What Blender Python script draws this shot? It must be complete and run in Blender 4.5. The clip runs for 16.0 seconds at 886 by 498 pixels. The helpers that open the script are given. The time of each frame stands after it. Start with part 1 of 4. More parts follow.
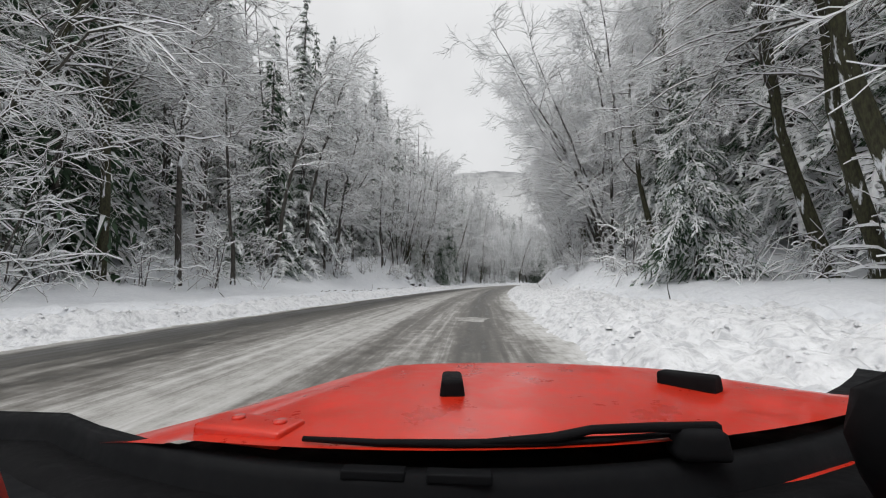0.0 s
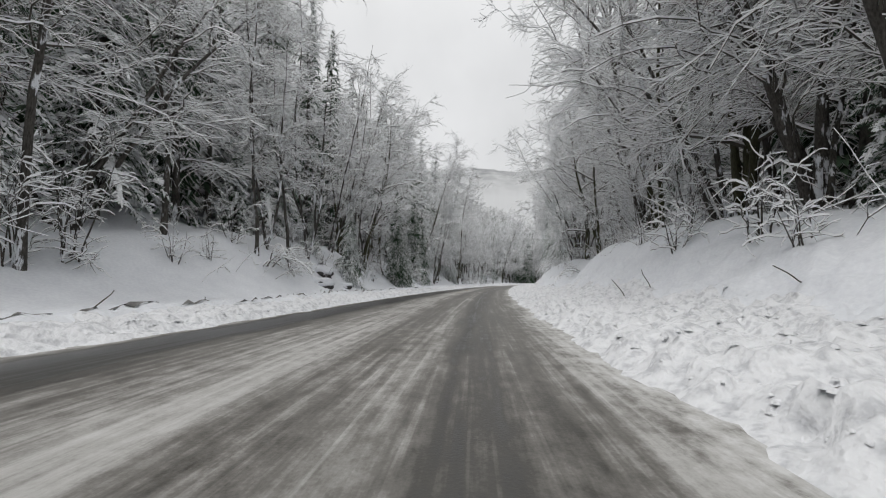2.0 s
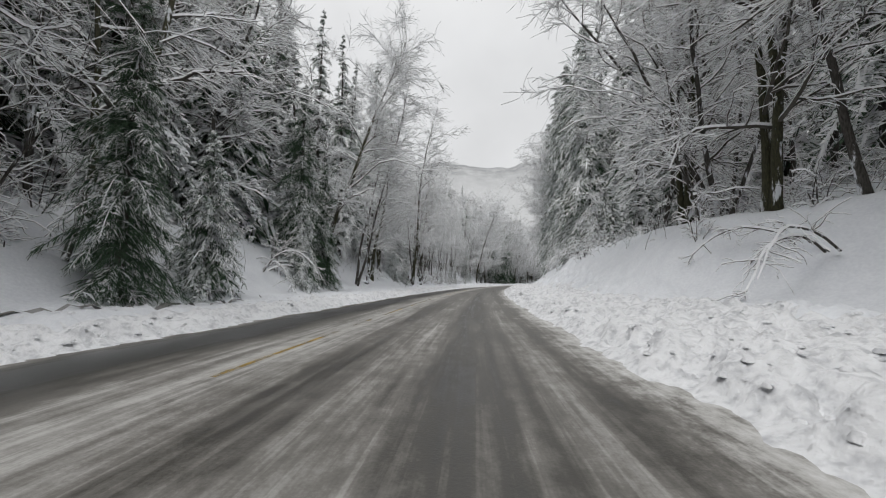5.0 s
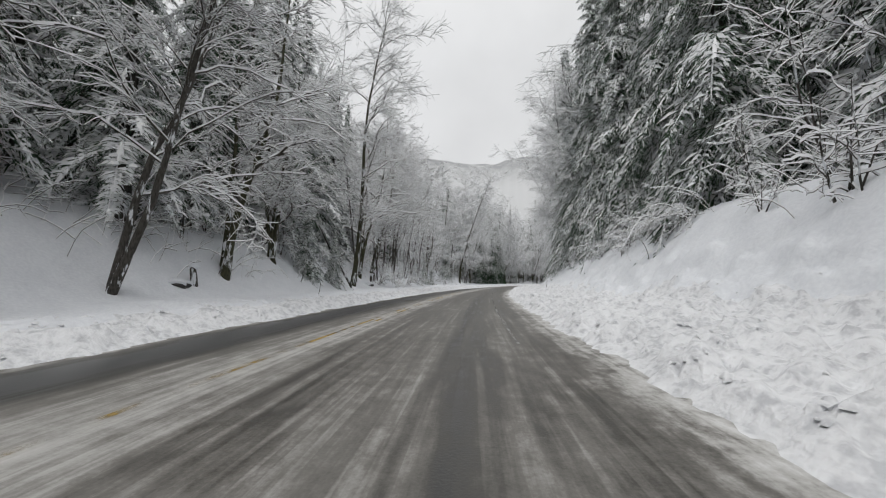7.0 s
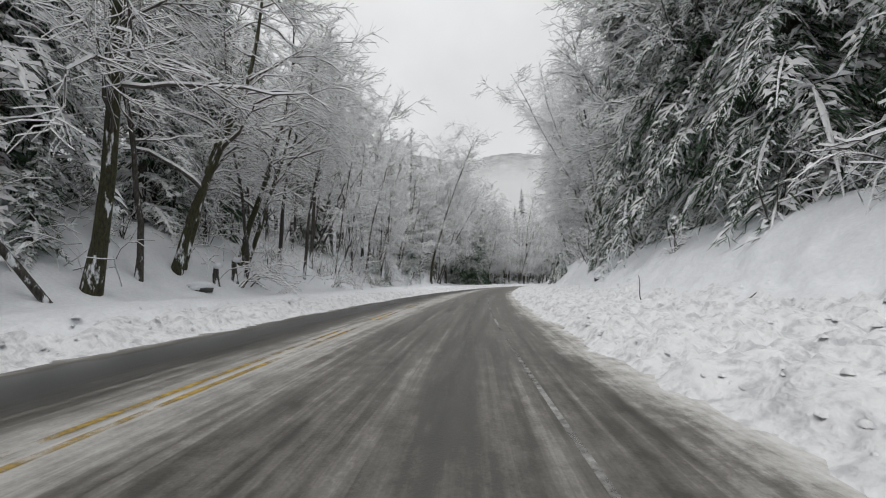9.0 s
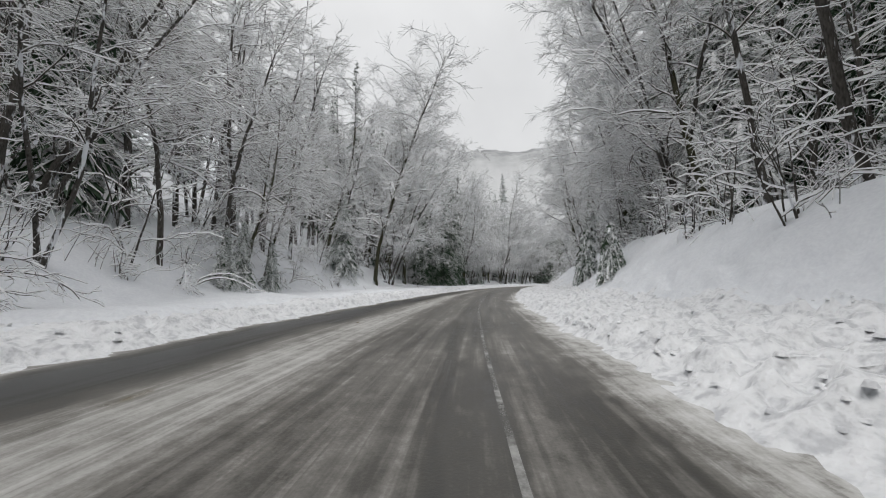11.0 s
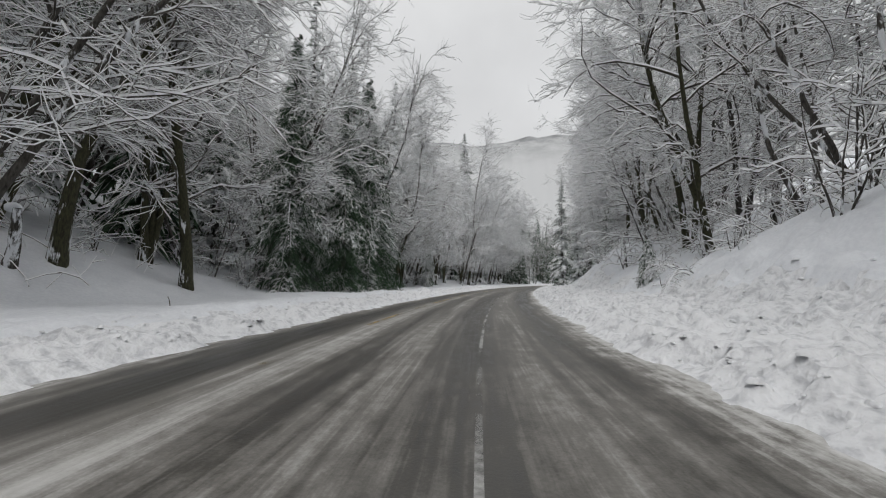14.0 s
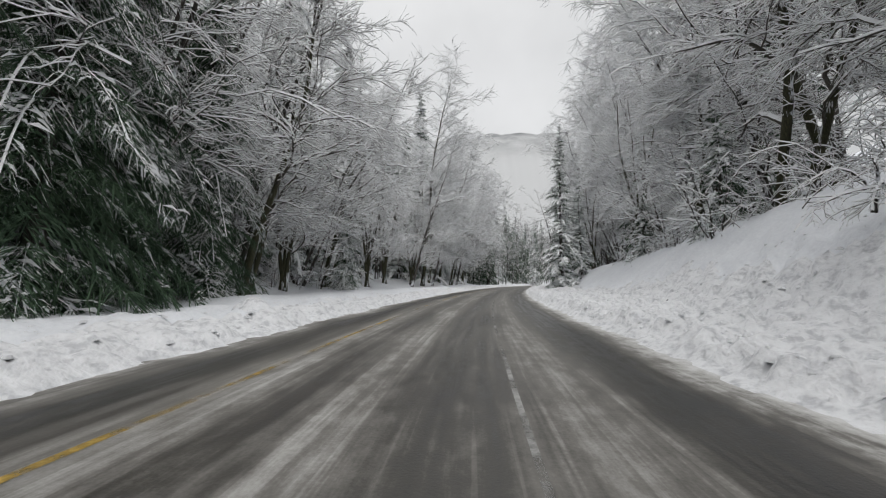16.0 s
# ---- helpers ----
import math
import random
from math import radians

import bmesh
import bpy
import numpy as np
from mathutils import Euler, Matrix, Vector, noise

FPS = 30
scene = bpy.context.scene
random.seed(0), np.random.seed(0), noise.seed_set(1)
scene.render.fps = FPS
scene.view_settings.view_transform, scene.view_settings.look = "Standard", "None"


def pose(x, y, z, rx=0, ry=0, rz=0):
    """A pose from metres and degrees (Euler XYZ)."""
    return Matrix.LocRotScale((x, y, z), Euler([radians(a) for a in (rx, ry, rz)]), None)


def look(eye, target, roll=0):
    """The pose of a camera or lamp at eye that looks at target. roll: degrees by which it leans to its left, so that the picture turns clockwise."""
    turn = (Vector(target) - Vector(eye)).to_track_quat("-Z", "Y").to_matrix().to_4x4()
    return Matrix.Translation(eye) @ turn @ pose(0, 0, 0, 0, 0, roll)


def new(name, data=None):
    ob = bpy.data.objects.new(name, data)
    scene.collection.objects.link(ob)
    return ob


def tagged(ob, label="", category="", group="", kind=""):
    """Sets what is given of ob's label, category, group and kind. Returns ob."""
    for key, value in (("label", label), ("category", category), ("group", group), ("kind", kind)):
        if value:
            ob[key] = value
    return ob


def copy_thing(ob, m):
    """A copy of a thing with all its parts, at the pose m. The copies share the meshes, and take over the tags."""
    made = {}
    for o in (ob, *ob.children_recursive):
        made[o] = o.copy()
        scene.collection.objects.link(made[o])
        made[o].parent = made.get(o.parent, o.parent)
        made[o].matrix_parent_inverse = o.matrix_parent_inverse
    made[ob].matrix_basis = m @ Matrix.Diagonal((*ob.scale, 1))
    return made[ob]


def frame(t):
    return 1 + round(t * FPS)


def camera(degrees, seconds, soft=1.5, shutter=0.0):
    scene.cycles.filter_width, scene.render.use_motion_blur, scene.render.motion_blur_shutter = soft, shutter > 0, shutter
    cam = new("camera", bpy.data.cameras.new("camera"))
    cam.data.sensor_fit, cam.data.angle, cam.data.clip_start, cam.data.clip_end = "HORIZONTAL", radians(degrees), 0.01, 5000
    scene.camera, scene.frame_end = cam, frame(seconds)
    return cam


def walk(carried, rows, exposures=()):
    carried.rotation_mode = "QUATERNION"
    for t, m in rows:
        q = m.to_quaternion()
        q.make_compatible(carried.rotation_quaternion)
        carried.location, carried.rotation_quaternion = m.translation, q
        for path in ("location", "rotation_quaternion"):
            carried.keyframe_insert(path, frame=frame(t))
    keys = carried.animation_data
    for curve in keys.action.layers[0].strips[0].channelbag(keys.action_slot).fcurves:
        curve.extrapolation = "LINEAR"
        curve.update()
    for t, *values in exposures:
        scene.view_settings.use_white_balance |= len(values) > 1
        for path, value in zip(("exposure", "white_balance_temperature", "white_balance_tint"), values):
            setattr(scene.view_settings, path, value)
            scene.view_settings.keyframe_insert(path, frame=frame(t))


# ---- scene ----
# ---- camera and its drive ----
LENS, PITCH, EYE = 101.6, 5.2, 1.35
cam = camera(LENS, 16.0, soft=1.1, shutter=0.0)
PATH = [
(0.0, 0.000, 0.000, 0.000),
(0.5, 0.553, 7.021, -0.822),
(1.0, 1.198, 13.904, -1.711),
(1.5, 1.940, 20.646, -2.665),
(2.0, 2.778, 27.245, -3.610),
(2.5, 3.704, 33.701, -4.511),
(3.0, 4.709, 40.014, -5.369),
(3.5, 5.783, 46.183, -6.187),
(4.0, 6.919, 52.209, -6.967),
(4.5, 8.121, 58.149, -7.710),
(5.0, 9.435, 64.245, -8.420),
(5.5, 10.868, 70.520, -9.097),
(6.0, 12.420, 76.973, -9.741),
(6.5, 14.085, 83.580, -10.360),
(7.0, 15.815, 90.131, -11.030),
(7.5, 17.600, 96.572, -11.769),
(8.0, 19.446, 102.901, -12.578),
(8.5, 21.359, 109.113, -13.467),
(9.0, 23.344, 115.207, -14.437),
(9.5, 25.420, 121.220, -15.471),
(10.0, 27.652, 127.323, -16.498),
(10.5, 30.048, 133.531, -17.511),
(11.0, 32.612, 139.840, -18.511),
(11.5, 35.338, 146.230, -19.502),
(12.0, 38.159, 152.533, -20.543),
(12.5, 41.061, 158.704, -21.648),
(13.0, 44.047, 164.739, -22.817),
(13.5, 47.120, 170.633, -24.068),
(14.0, 50.283, 176.382, -25.402),
(14.5, 53.541, 181.979, -26.821),
(15.0, 56.895, 187.418, -28.307),
(15.5, 60.344, 192.695, -29.855),
(16.0, 63.889, 197.804, -31.464),
]
EXPOSURE = ((0.0, 0.0), (11.0, 0.0), (13.2, -0.13), (15.0, -0.10), (16.0, 0.0))
walk(cam, [(t, pose(x, y, EYE, 90 + PITCH, 0, yaw)) for t, x, y, yaw in PATH], EXPOSURE)

# ---- world, sun and exposure ----
world = bpy.data.worlds.new("overcast")
scene.world = world
world.use_nodes = True
wn = world.node_tree
wn.nodes.clear()
sky = wn.nodes.new("ShaderNodeTexSky")
sky.sky_type, sky.sun_disc = "NISHITA", False
sky.sun_elevation, sky.sun_rotation = radians(65), radians(-150)
grey = wn.nodes.new("ShaderNodeHueSaturation")
grey.inputs["Saturation"].default_value = 0.12
thin = wn.nodes.new("ShaderNodeBackground")
thin.inputs["Strength"].default_value = 0.012
cloud = wn.nodes.new("ShaderNodeBackground")
way_up = wn.nodes.new("ShaderNodeTexCoord")
height_of = wn.nodes.new("ShaderNodeSeparateXYZ")
veil = wn.nodes.new("ShaderNodeValToRGB")
for item, (at, value) in zip((veil.color_ramp.elements[0], veil.color_ramp.elements[1], veil.color_ramp.elements.new(0.5)), ((0.0, 0.66), (1.0, 2.4), (0.55, 0.74))):
    item.position, item.color = at, (value * 0.985, value * 0.995, value * 1.01, 1)
wn.links.new(way_up.outputs["Generated"], height_of.inputs[0])
wn.links.new(height_of.outputs[2], veil.inputs[0])
wn.links.new(veil.outputs[0], cloud.inputs["Color"])
puffs = wn.nodes.new("ShaderNodeTexNoise")
puffs.inputs["Scale"].default_value, puffs.inputs["Detail"].default_value = 3.2, 5.0
puff_range = wn.nodes.new("ShaderNodeMapRange")
puff_range.inputs["From Min"].default_value, puff_range.inputs["From Max"].default_value = 0.3, 0.7
puff_range.inputs["To Min"].default_value, puff_range.inputs["To Max"].default_value = 0.91, 1.07
wn.links.new(way_up.outputs["Generated"], puffs.inputs["Vector"])
wn.links.new(puffs.outputs[0], puff_range.inputs[0])
wn.links.new(puff_range.outputs[0], cloud.inputs["Strength"])
both = wn.nodes.new("ShaderNodeAddShader")
sky_out = wn.nodes.new("ShaderNodeOutputWorld")
wn.links.new(sky.outputs[0], grey.inputs["Color"])
wn.links.new(grey.outputs[0], thin.inputs["Color"])
wn.links.new(thin.outputs[0], both.inputs[0])
wn.links.new(cloud.outputs[0], both.inputs[1])
wn.links.new(both.outputs[0], sky_out.inputs["Surface"])

sun_data = bpy.data.lights.new("sun", "SUN")
sun_data.energy, sun_data.angle, sun_data.color = 1.3, radians(30), (1.0, 0.98, 0.95)
sun = new("sun", sun_data)
sun.matrix_basis = look((-14, -24, 60), (0, 0, 0))


# ---- materials ----
def material(name, rough=0.8, metal=0.0, spec=0.3):
    m = bpy.data.materials.new(name)
    m.use_nodes = True
    b = m.node_tree.nodes["Principled BSDF"]
    b.inputs["Roughness"].default_value, b.inputs["Metallic"].default_value = rough, metal
    b.inputs["Specular IOR Level"].default_value = spec
    return m, m.node_tree, b


def node(tree, kind, **values):
    n = tree.nodes.new(kind)
    for key, value in values.items():
        n.inputs[key.replace("_", " ")].default_value = value
    return n


def noise_node(tree, scale, detail=4.0, vector=None, rough=0.55):
    n = node(tree, "ShaderNodeTexNoise", Scale=scale, Detail=detail, Roughness=rough)
    if vector is None:
        vector = node(tree, "ShaderNodeTexCoord").outputs["Object"]
    tree.links.new(vector, n.inputs["Vector"])
    return n


def ramp(tree, source, stops):
    r = tree.nodes.new("ShaderNodeValToRGB")
    e = r.color_ramp.elements
    while len(e) < len(stops):
        e.new(0.5)
    for item, (at, colour) in zip(e, stops):
        item.position, item.color = at, (*colour, 1)
    tree.links.new(source, r.inputs[0])
    return r


def bump(tree, source, shader, strength=0.4, distance=0.02):
    b = node(tree, "ShaderNodeBump", Strength=strength, Distance=distance)
    tree.links.new(source, b.inputs["Height"])
    tree.links.new(b.outputs[0], shader.inputs["Normal"])


def mottled(name, dark, light, scale=6.0, rough=0.85, relief=0.3, depth=0.02, low=0.3, high=0.7, spec=0.3):
    m, t, b = material(name, rough, 0.0, spec)
    n = noise_node(t, scale)
    wide = noise_node(t, scale * 0.13, 3.0)
    mix = node(t, "ShaderNodeMath")
    mix.operation = "MULTIPLY_ADD"
    mix.inputs[1].default_value = 0.6
    add = node(t, "ShaderNodeMath")
    add.operation = "MULTIPLY"
    add.inputs[1].default_value = 0.4
    t.links.new(wide.outputs[0], add.inputs[0])
    t.links.new(n.outputs[0], mix.inputs[0])
    t.links.new(add.outputs[0], mix.inputs[2])
    r = ramp(t, mix.outputs[0], [(low, dark), (high, light)])
    t.links.new(r.outputs[0], b.inputs["Base Color"])
    bump(t, n.outputs[0], b, relief, depth)
    return m


def plastered(name, dark, light, cover=0.64):
    """Rough bark with snow blown onto it in patches."""
    m, t, b = material(name, 0.9)
    co = node(t, "ShaderNodeTexCoord").outputs["Object"]
    tall = node(t, "ShaderNodeMapping", Scale=(1.0, 1.0, 0.25))
    t.links.new(co, tall.inputs["Vector"])
    grain = noise_node(t, 18.0, 5.0, tall.outputs[0])
    patch = noise_node(t, 2.2, 5.0, tall.outputs[0], 0.65)
    wood = ramp(t, grain.outputs[0], [(0.3, dark), (0.7, light)])
    where = ramp(t, patch.outputs[0], [(cover - 0.05, (0, 0, 0)), (cover, (1, 1, 1))])
    mix = t.nodes.new("ShaderNodeMix")
    mix.data_type = "RGBA"
    mix.inputs[7].default_value = (0.78, 0.80, 0.83, 1)
    t.links.new(where.outputs[0], mix.inputs[0])
    t.links.new(wood.outputs[0], mix.inputs[6])
    t.links.new(mix.outputs[2], b.inputs["Base Color"])
    bump(t, grain.outputs[0], b, 0.8, 0.03)
    return m


def churned_snow():
    """Snow thrown into soft lumps by the plough, greyer in colour towards its hollows."""
    m, t, b = material("ploughed_snow", 0.8)
    co = node(t, "ShaderNodeTexCoord").outputs["Object"]
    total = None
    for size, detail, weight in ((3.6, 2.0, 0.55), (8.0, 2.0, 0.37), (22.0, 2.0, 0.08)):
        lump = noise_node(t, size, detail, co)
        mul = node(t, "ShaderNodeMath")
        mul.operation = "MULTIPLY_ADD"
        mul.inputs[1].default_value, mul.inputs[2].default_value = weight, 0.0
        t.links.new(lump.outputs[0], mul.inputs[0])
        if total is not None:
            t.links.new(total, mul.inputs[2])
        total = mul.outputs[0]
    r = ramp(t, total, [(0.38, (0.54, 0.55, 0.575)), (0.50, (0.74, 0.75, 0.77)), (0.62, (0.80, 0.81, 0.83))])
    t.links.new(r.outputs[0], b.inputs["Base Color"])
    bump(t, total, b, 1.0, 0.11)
    return m


SNOW = mottled("snow", (0.67, 0.69, 0.73), (0.81, 0.83, 0.86), 9.0, 0.75, 0.5, 0.03)
PLOUGHED = churned_snow()
SNOW_TREE = mottled("branch_snow", (0.86, 0.87, 0.89), (0.93, 0.94, 0.95), 14.0, 0.8, 0.3, 0.02)
BARK = plastered("bark", (0.03, 0.027, 0.024), (0.105, 0.097, 0.086), 0.60)
MOSS = plastered("mossy_bark", (0.026, 0.024, 0.017), (0.075, 0.075, 0.04), 0.62)
TWIG = mottled("twig", (0.04, 0.036, 0.031), (0.125, 0.115, 0.098), 20.0, 0.9, 0.2, 0.01)
NEEDLE = mottled("needles", (0.030, 0.058, 0.036), (0.085, 0.140, 0.080), 5.0, 0.75, 0.3, 0.03)


def road_material():
    m, t, b = material("wet_slushy_asphalt", 0.5, 0.0, 0.5)
    uv = t.nodes.new("ShaderNodeUVMap")
    uv.uv_map = "road"
    stretch = node(t, "ShaderNodeMapping", Scale=(1.0, 0.045, 1.0))
    t.links.new(uv.outputs[0], stretch.inputs["Vector"])
    streak = noise_node(t, 4.6, 6.0, stretch.outputs[0], 0.62)
    stretch2 = node(t, "ShaderNodeMapping", Scale=(1.0, 0.012, 1.0))
    t.links.new(uv.outputs[0], stretch2.inputs["Vector"])
    band = noise_node(t, 0.9, 2.0, stretch2.outputs[0])
    patch = noise_node(t, 0.28, 3.0, uv.outputs[0])
    stretch3 = node(t, "ShaderNodeMapping", Scale=(1.0, 0.65, 1.0))
    t.links.new(uv.outputs[0], stretch3.inputs["Vector"])
    mottle = noise_node(t, 3.4, 6.0, stretch3.outputs[0], 0.7)
    fine = noise_node(t, 30.0, 3.0, uv.outputs[0])
    stretch4 = node(t, "ShaderNodeMapping", Scale=(1.0, 0.016, 1.0))
    t.links.new(uv.outputs[0], stretch4.inputs["Vector"])
    lines = ramp(t, noise_node(t, 7.5, 2.0, stretch4.outputs[0]).outputs[0], [(0.54, (0.42,) * 3), (0.60, (0.85,) * 3)])
    total = None
    for source, weight in ((lines, 0.08), (streak, 0.30), (band, 0.24), (patch, 0.14), (mottle, 0.24), (fine, 0.07)):
        mul = node(t, "ShaderNodeMath")
        mul.operation = "MULTIPLY_ADD"
        mul.inputs[1].default_value = weight
        mul.inputs[2].default_value = 0.0
        t.links.new(source.outputs[0], mul.inputs[0])
        if total is not None:
            t.links.new(total, mul.inputs[2])
        total = mul.outputs[0]
    # the two wheel lanes are worn dark, the crowns between them hold slush
    split = t.nodes.new("ShaderNodeSeparateXYZ")
    t.links.new(uv.outputs[0], split.inputs[0])
    lanes = node(t, "ShaderNodeFloatCurve")
    scale = node(t, "ShaderNodeMapRange")
    scale.inputs["From Min"].default_value, scale.inputs["From Max"].default_value = -10.0, 5.0
    t.links.new(split.outputs[0], scale.inputs[0])
    points = lanes.mapping.curves[0].points
    wear = LANES
    points[0].location, points[1].location = wear[0], wear[-1]
    for x, y in wear[1:-1]:
        points.new(x, y)
    lanes.mapping.update()
    t.links.new(scale.outputs[0], lanes.inputs["Value"])
    add = node(t, "ShaderNodeMath")
    add.operation = "ADD"
    off = node(t, "ShaderNodeMath")
    off.operation = "MULTIPLY_ADD"
    off.inputs[1].default_value, off.inputs[2].default_value = 0.5, -0.25
    t.links.new(lanes.outputs[0], off.inputs[0])
    t.links.new(total, add.inputs[0])
    t.links.new(off.outputs[0], add.inputs[1])
    verge = t.nodes.new("ShaderNodeUVMap")
    verge.uv_map = "verge"
    two = t.nodes.new("ShaderNodeSeparateXYZ")
    t.links.new(verge.outputs[0], two.inputs[0])
    for source, near_to, far_to, gain in ((two.outputs[0], 0.95, 0.0, 0.26), (two.outputs[1], 0.8, 0.0, 0.26), (two.outputs[1], 2.7, 1.2, -0.15), (split.outputs[1], 55.0, 8.0, 0.042)):
        span = node(t, "ShaderNodeMapRange")
        span.inputs["From Min"].default_value, span.inputs["From Max"].default_value = near_to, far_to
        t.links.new(source, span.inputs[0])
        rag = node(t, "ShaderNodeMath")
        rag.operation = "MULTIPLY"
        t.links.new(span.outputs[0], rag.inputs[0])
        t.links.new(mottle.outputs[0], rag.inputs[1])
        more = node(t, "ShaderNodeMath")
        more.operation = "MULTIPLY_ADD"
        more.inputs[1].default_value = gain * 2
        t.links.new(rag.outputs[0], more.inputs[0])
        t.links.new(add.outputs[0], more.inputs[2])
        add = more
    r = ramp(t, add.outputs[0], [(0.37, (0.030, 0.029, 0.027)), (0.46, (0.067, 0.063, 0.056)), (0.54, (0.17, 0.163, 0.15)), (0.65, (0.40, 0.395, 0.38)), (0.8, (0.60, 0.60, 0.595))])
    t.links.new(r.outputs[0], b.inputs["Base Color"])
    rr = ramp(t, add.outputs[0], [(0.38, (0.32,) * 3), (0.6, (0.75,) * 3)])
    t.links.new(rr.outputs[0], b.inputs["Roughness"])
    bump(t, fine.outputs[0], b, 0.25, 0.01)
    return m


LANES = ((0.0, 0.5), (0.12, 0.40), (0.19, 0.36), (0.27, 0.36), (0.33, 0.45), (0.40, 0.60), (0.46, 0.66), (0.52, 0.42), (0.6, 0.5), (0.66, 0.34), (0.74, 0.48), (0.80, 0.36), (0.87, 0.28), (0.93, 0.5), (1.0, 0.8))
ROAD = road_material()


# ---- the road's course: heading against distance ----
COURSE = ((-80, 2), (-20, -2), (0, -4.1), (14, -5.8), (27, -7.7), (40, -9.5), (53, -11.1), (65, -12.5), (78, -13.8), (92, -15.1), (105, -16.7), (118, -18.5), (131, -20.6),
          (144, -22.6), (158, -24.6), (172, -26.9), (185, -29.5), (198, -32.4), (210, -35.6), (240, -41.5), (290, -48), (340, -60), (420, -80), (520, -95), (700, -100))
STEP = 0.25
_s = np.arange(-80, 700, STEP)
_h = np.radians(np.interp(_s, *zip(*COURSE)))
_x = np.concatenate([[0], np.cumsum(-np.sin(_h[:-1]) * STEP)])
_y = np.concatenate([[0], np.cumsum(np.cos(_h[:-1]) * STEP)])
_x -= np.interp(0, _s, _x)
_y -= np.interp(0, _s, _y)


def spot(s, lat):
    """World x, y at distance s along the road, lat metres to the right of the drive."""
    h = np.interp(s, _s, _h)
    return np.interp(s, _s, _x) + lat * np.cos(h), np.interp(s, _s, _y) + lat * np.sin(h)


def table(*rows):
    return lambda s: np.interp(s, *zip(*rows))


def ragged(course, side):
    """An edge of ploughed snow that wanders a little in and out."""
    at = np.arange(-80, 700, 0.1)
    line = course(at) + side * (0.09 * np.sin(at * 0.83 + side) + 0.07 * np.sin(at * 2.17 + 2 * side) + 0.05 * np.sin(at * 5.3) + 0.04 * np.sin(at * 11.9))
    return lambda s: np.interp(s, at, line)


EDGE_R = table((0, 2.0), (8, 2.1), (55, 2.5), (125, 2.55), (172, 2.65), (200, 3.3), (217, 3.8), (300, 3.6))
EDGE_L = table((0, -9.8), (8, -9.4), (41, -8.0), (60, -7.8), (112, -7.0), (155, -6.8), (185, -5.6), (215, -5.2), (300, -5.0))
EDGE_R, EDGE_L = ragged(EDGE_R, 1), ragged(EDGE_L, -1)
YELLOW = table((0, -3.7), (118, -3.45), (148, -3.8), (180, -3.4), (215, -2.95), (300, -2.9))
WHITE = table((0, 1.3), (118, 1.0), (140, 0.55), (152, 0.3), (164, 0.08), (180, 0.02), (192, 0.2), (205, 0.5), (217, 0.65), (300, 0.8))
BANK_R = table((0, 1.1), (20, 1.5), (33, 3.0), (51, 4.7), (76, 4.4), (90, 4.9), (110, 5.0), (129, 4.2), (150, 4.4), (178, 4.8), (195, 4.2), (206, 3.0), (213, 3.4), (219, 4.9), (235, 3.8), (300, 3.0))
TOE_R = table((0, 7.5), (43, 6.2), (60, 6.4), (64.0, 6.8), (66.5, 9.6), (69, 11.0), (77, 10.4), (85, 7.4), (100, 6.5), (140, 6.6), (160, 6.8), (168, 7.1), (182, 7.5), (191, 6.4), (200, 6.6), (208, 8.0), (217, 6.2), (230, 7.2), (245, 8.5))
BANK_L = table((0, 1.0), (20, 1.4), (34, 3.0), (50, 5.0), (62, 5.4), (72, 4.8), (80, 4.8), (115, 5.0), (135, 4.6), (150, 3.8), (182, 4.0), (192, 3.8), (203, 3.0), (210, 1.6), (245, 1.4), (300, 2.2))
TOE_L = table((0, -15), (40, -14.2), (54, -12.0), (66, -11.9), (80, -12.4), (120, -13.0), (140, -13.8), (160, -14.5), (170, -15.4), (181, -15.6), (185, -12.7), (194, -12.9), (203, -14.6), (215, -16), (240, -13), (300, -12))


def smooth(t):
    t = np.clip(t, 0, 1)
    return t * t * (3 - 2 * t)


def shelf(s, lat):
    """Height of the snow without its lumps (arrays)."""
    s, lat = np.broadcast_arrays(np.asarray(s, float), np.asarray(lat, float))
    r, l = lat - EDGE_R(s), EDGE_L(s) - lat
    z = np.full(s.shape, -0.06)
    right = 0.34 * smooth(r / 0.9) + 0.25 * smooth((r - 1.0) / 3.5)
    up_r = np.clip((lat - TOE_R(s)) / 5.6, 0, None)
    low = 1 - 0.9 * smooth((s - 270) / 90)
    right = right + (BANK_R(s) - 0.55) * smooth(up_r) + low * (0.34 * np.clip(lat - 15, 0, 160) + 0.2 * np.clip(lat - 28, 0, 140))
    left = 0.30 * smooth(l / 0.9) + 0.18 * smooth((l - 1.0) / 4.0)
    up_l = np.clip((TOE_L(s) - lat) / 6.5, 0, None)
    left = left + (BANK_L(s) - 0.45) * smooth(up_l) + low * (0.42 * np.clip(-lat - 20, 0, 160) + 0.15 * np.clip(-lat - 30, 0, 140))
    z = np.where(r > 0, -0.06 + 0.06 * smooth(r / 0.2) + right, z)
    z = np.where(l > 0, -0.06 + 0.06 * smooth(l / 0.2) + left, z)
    return z


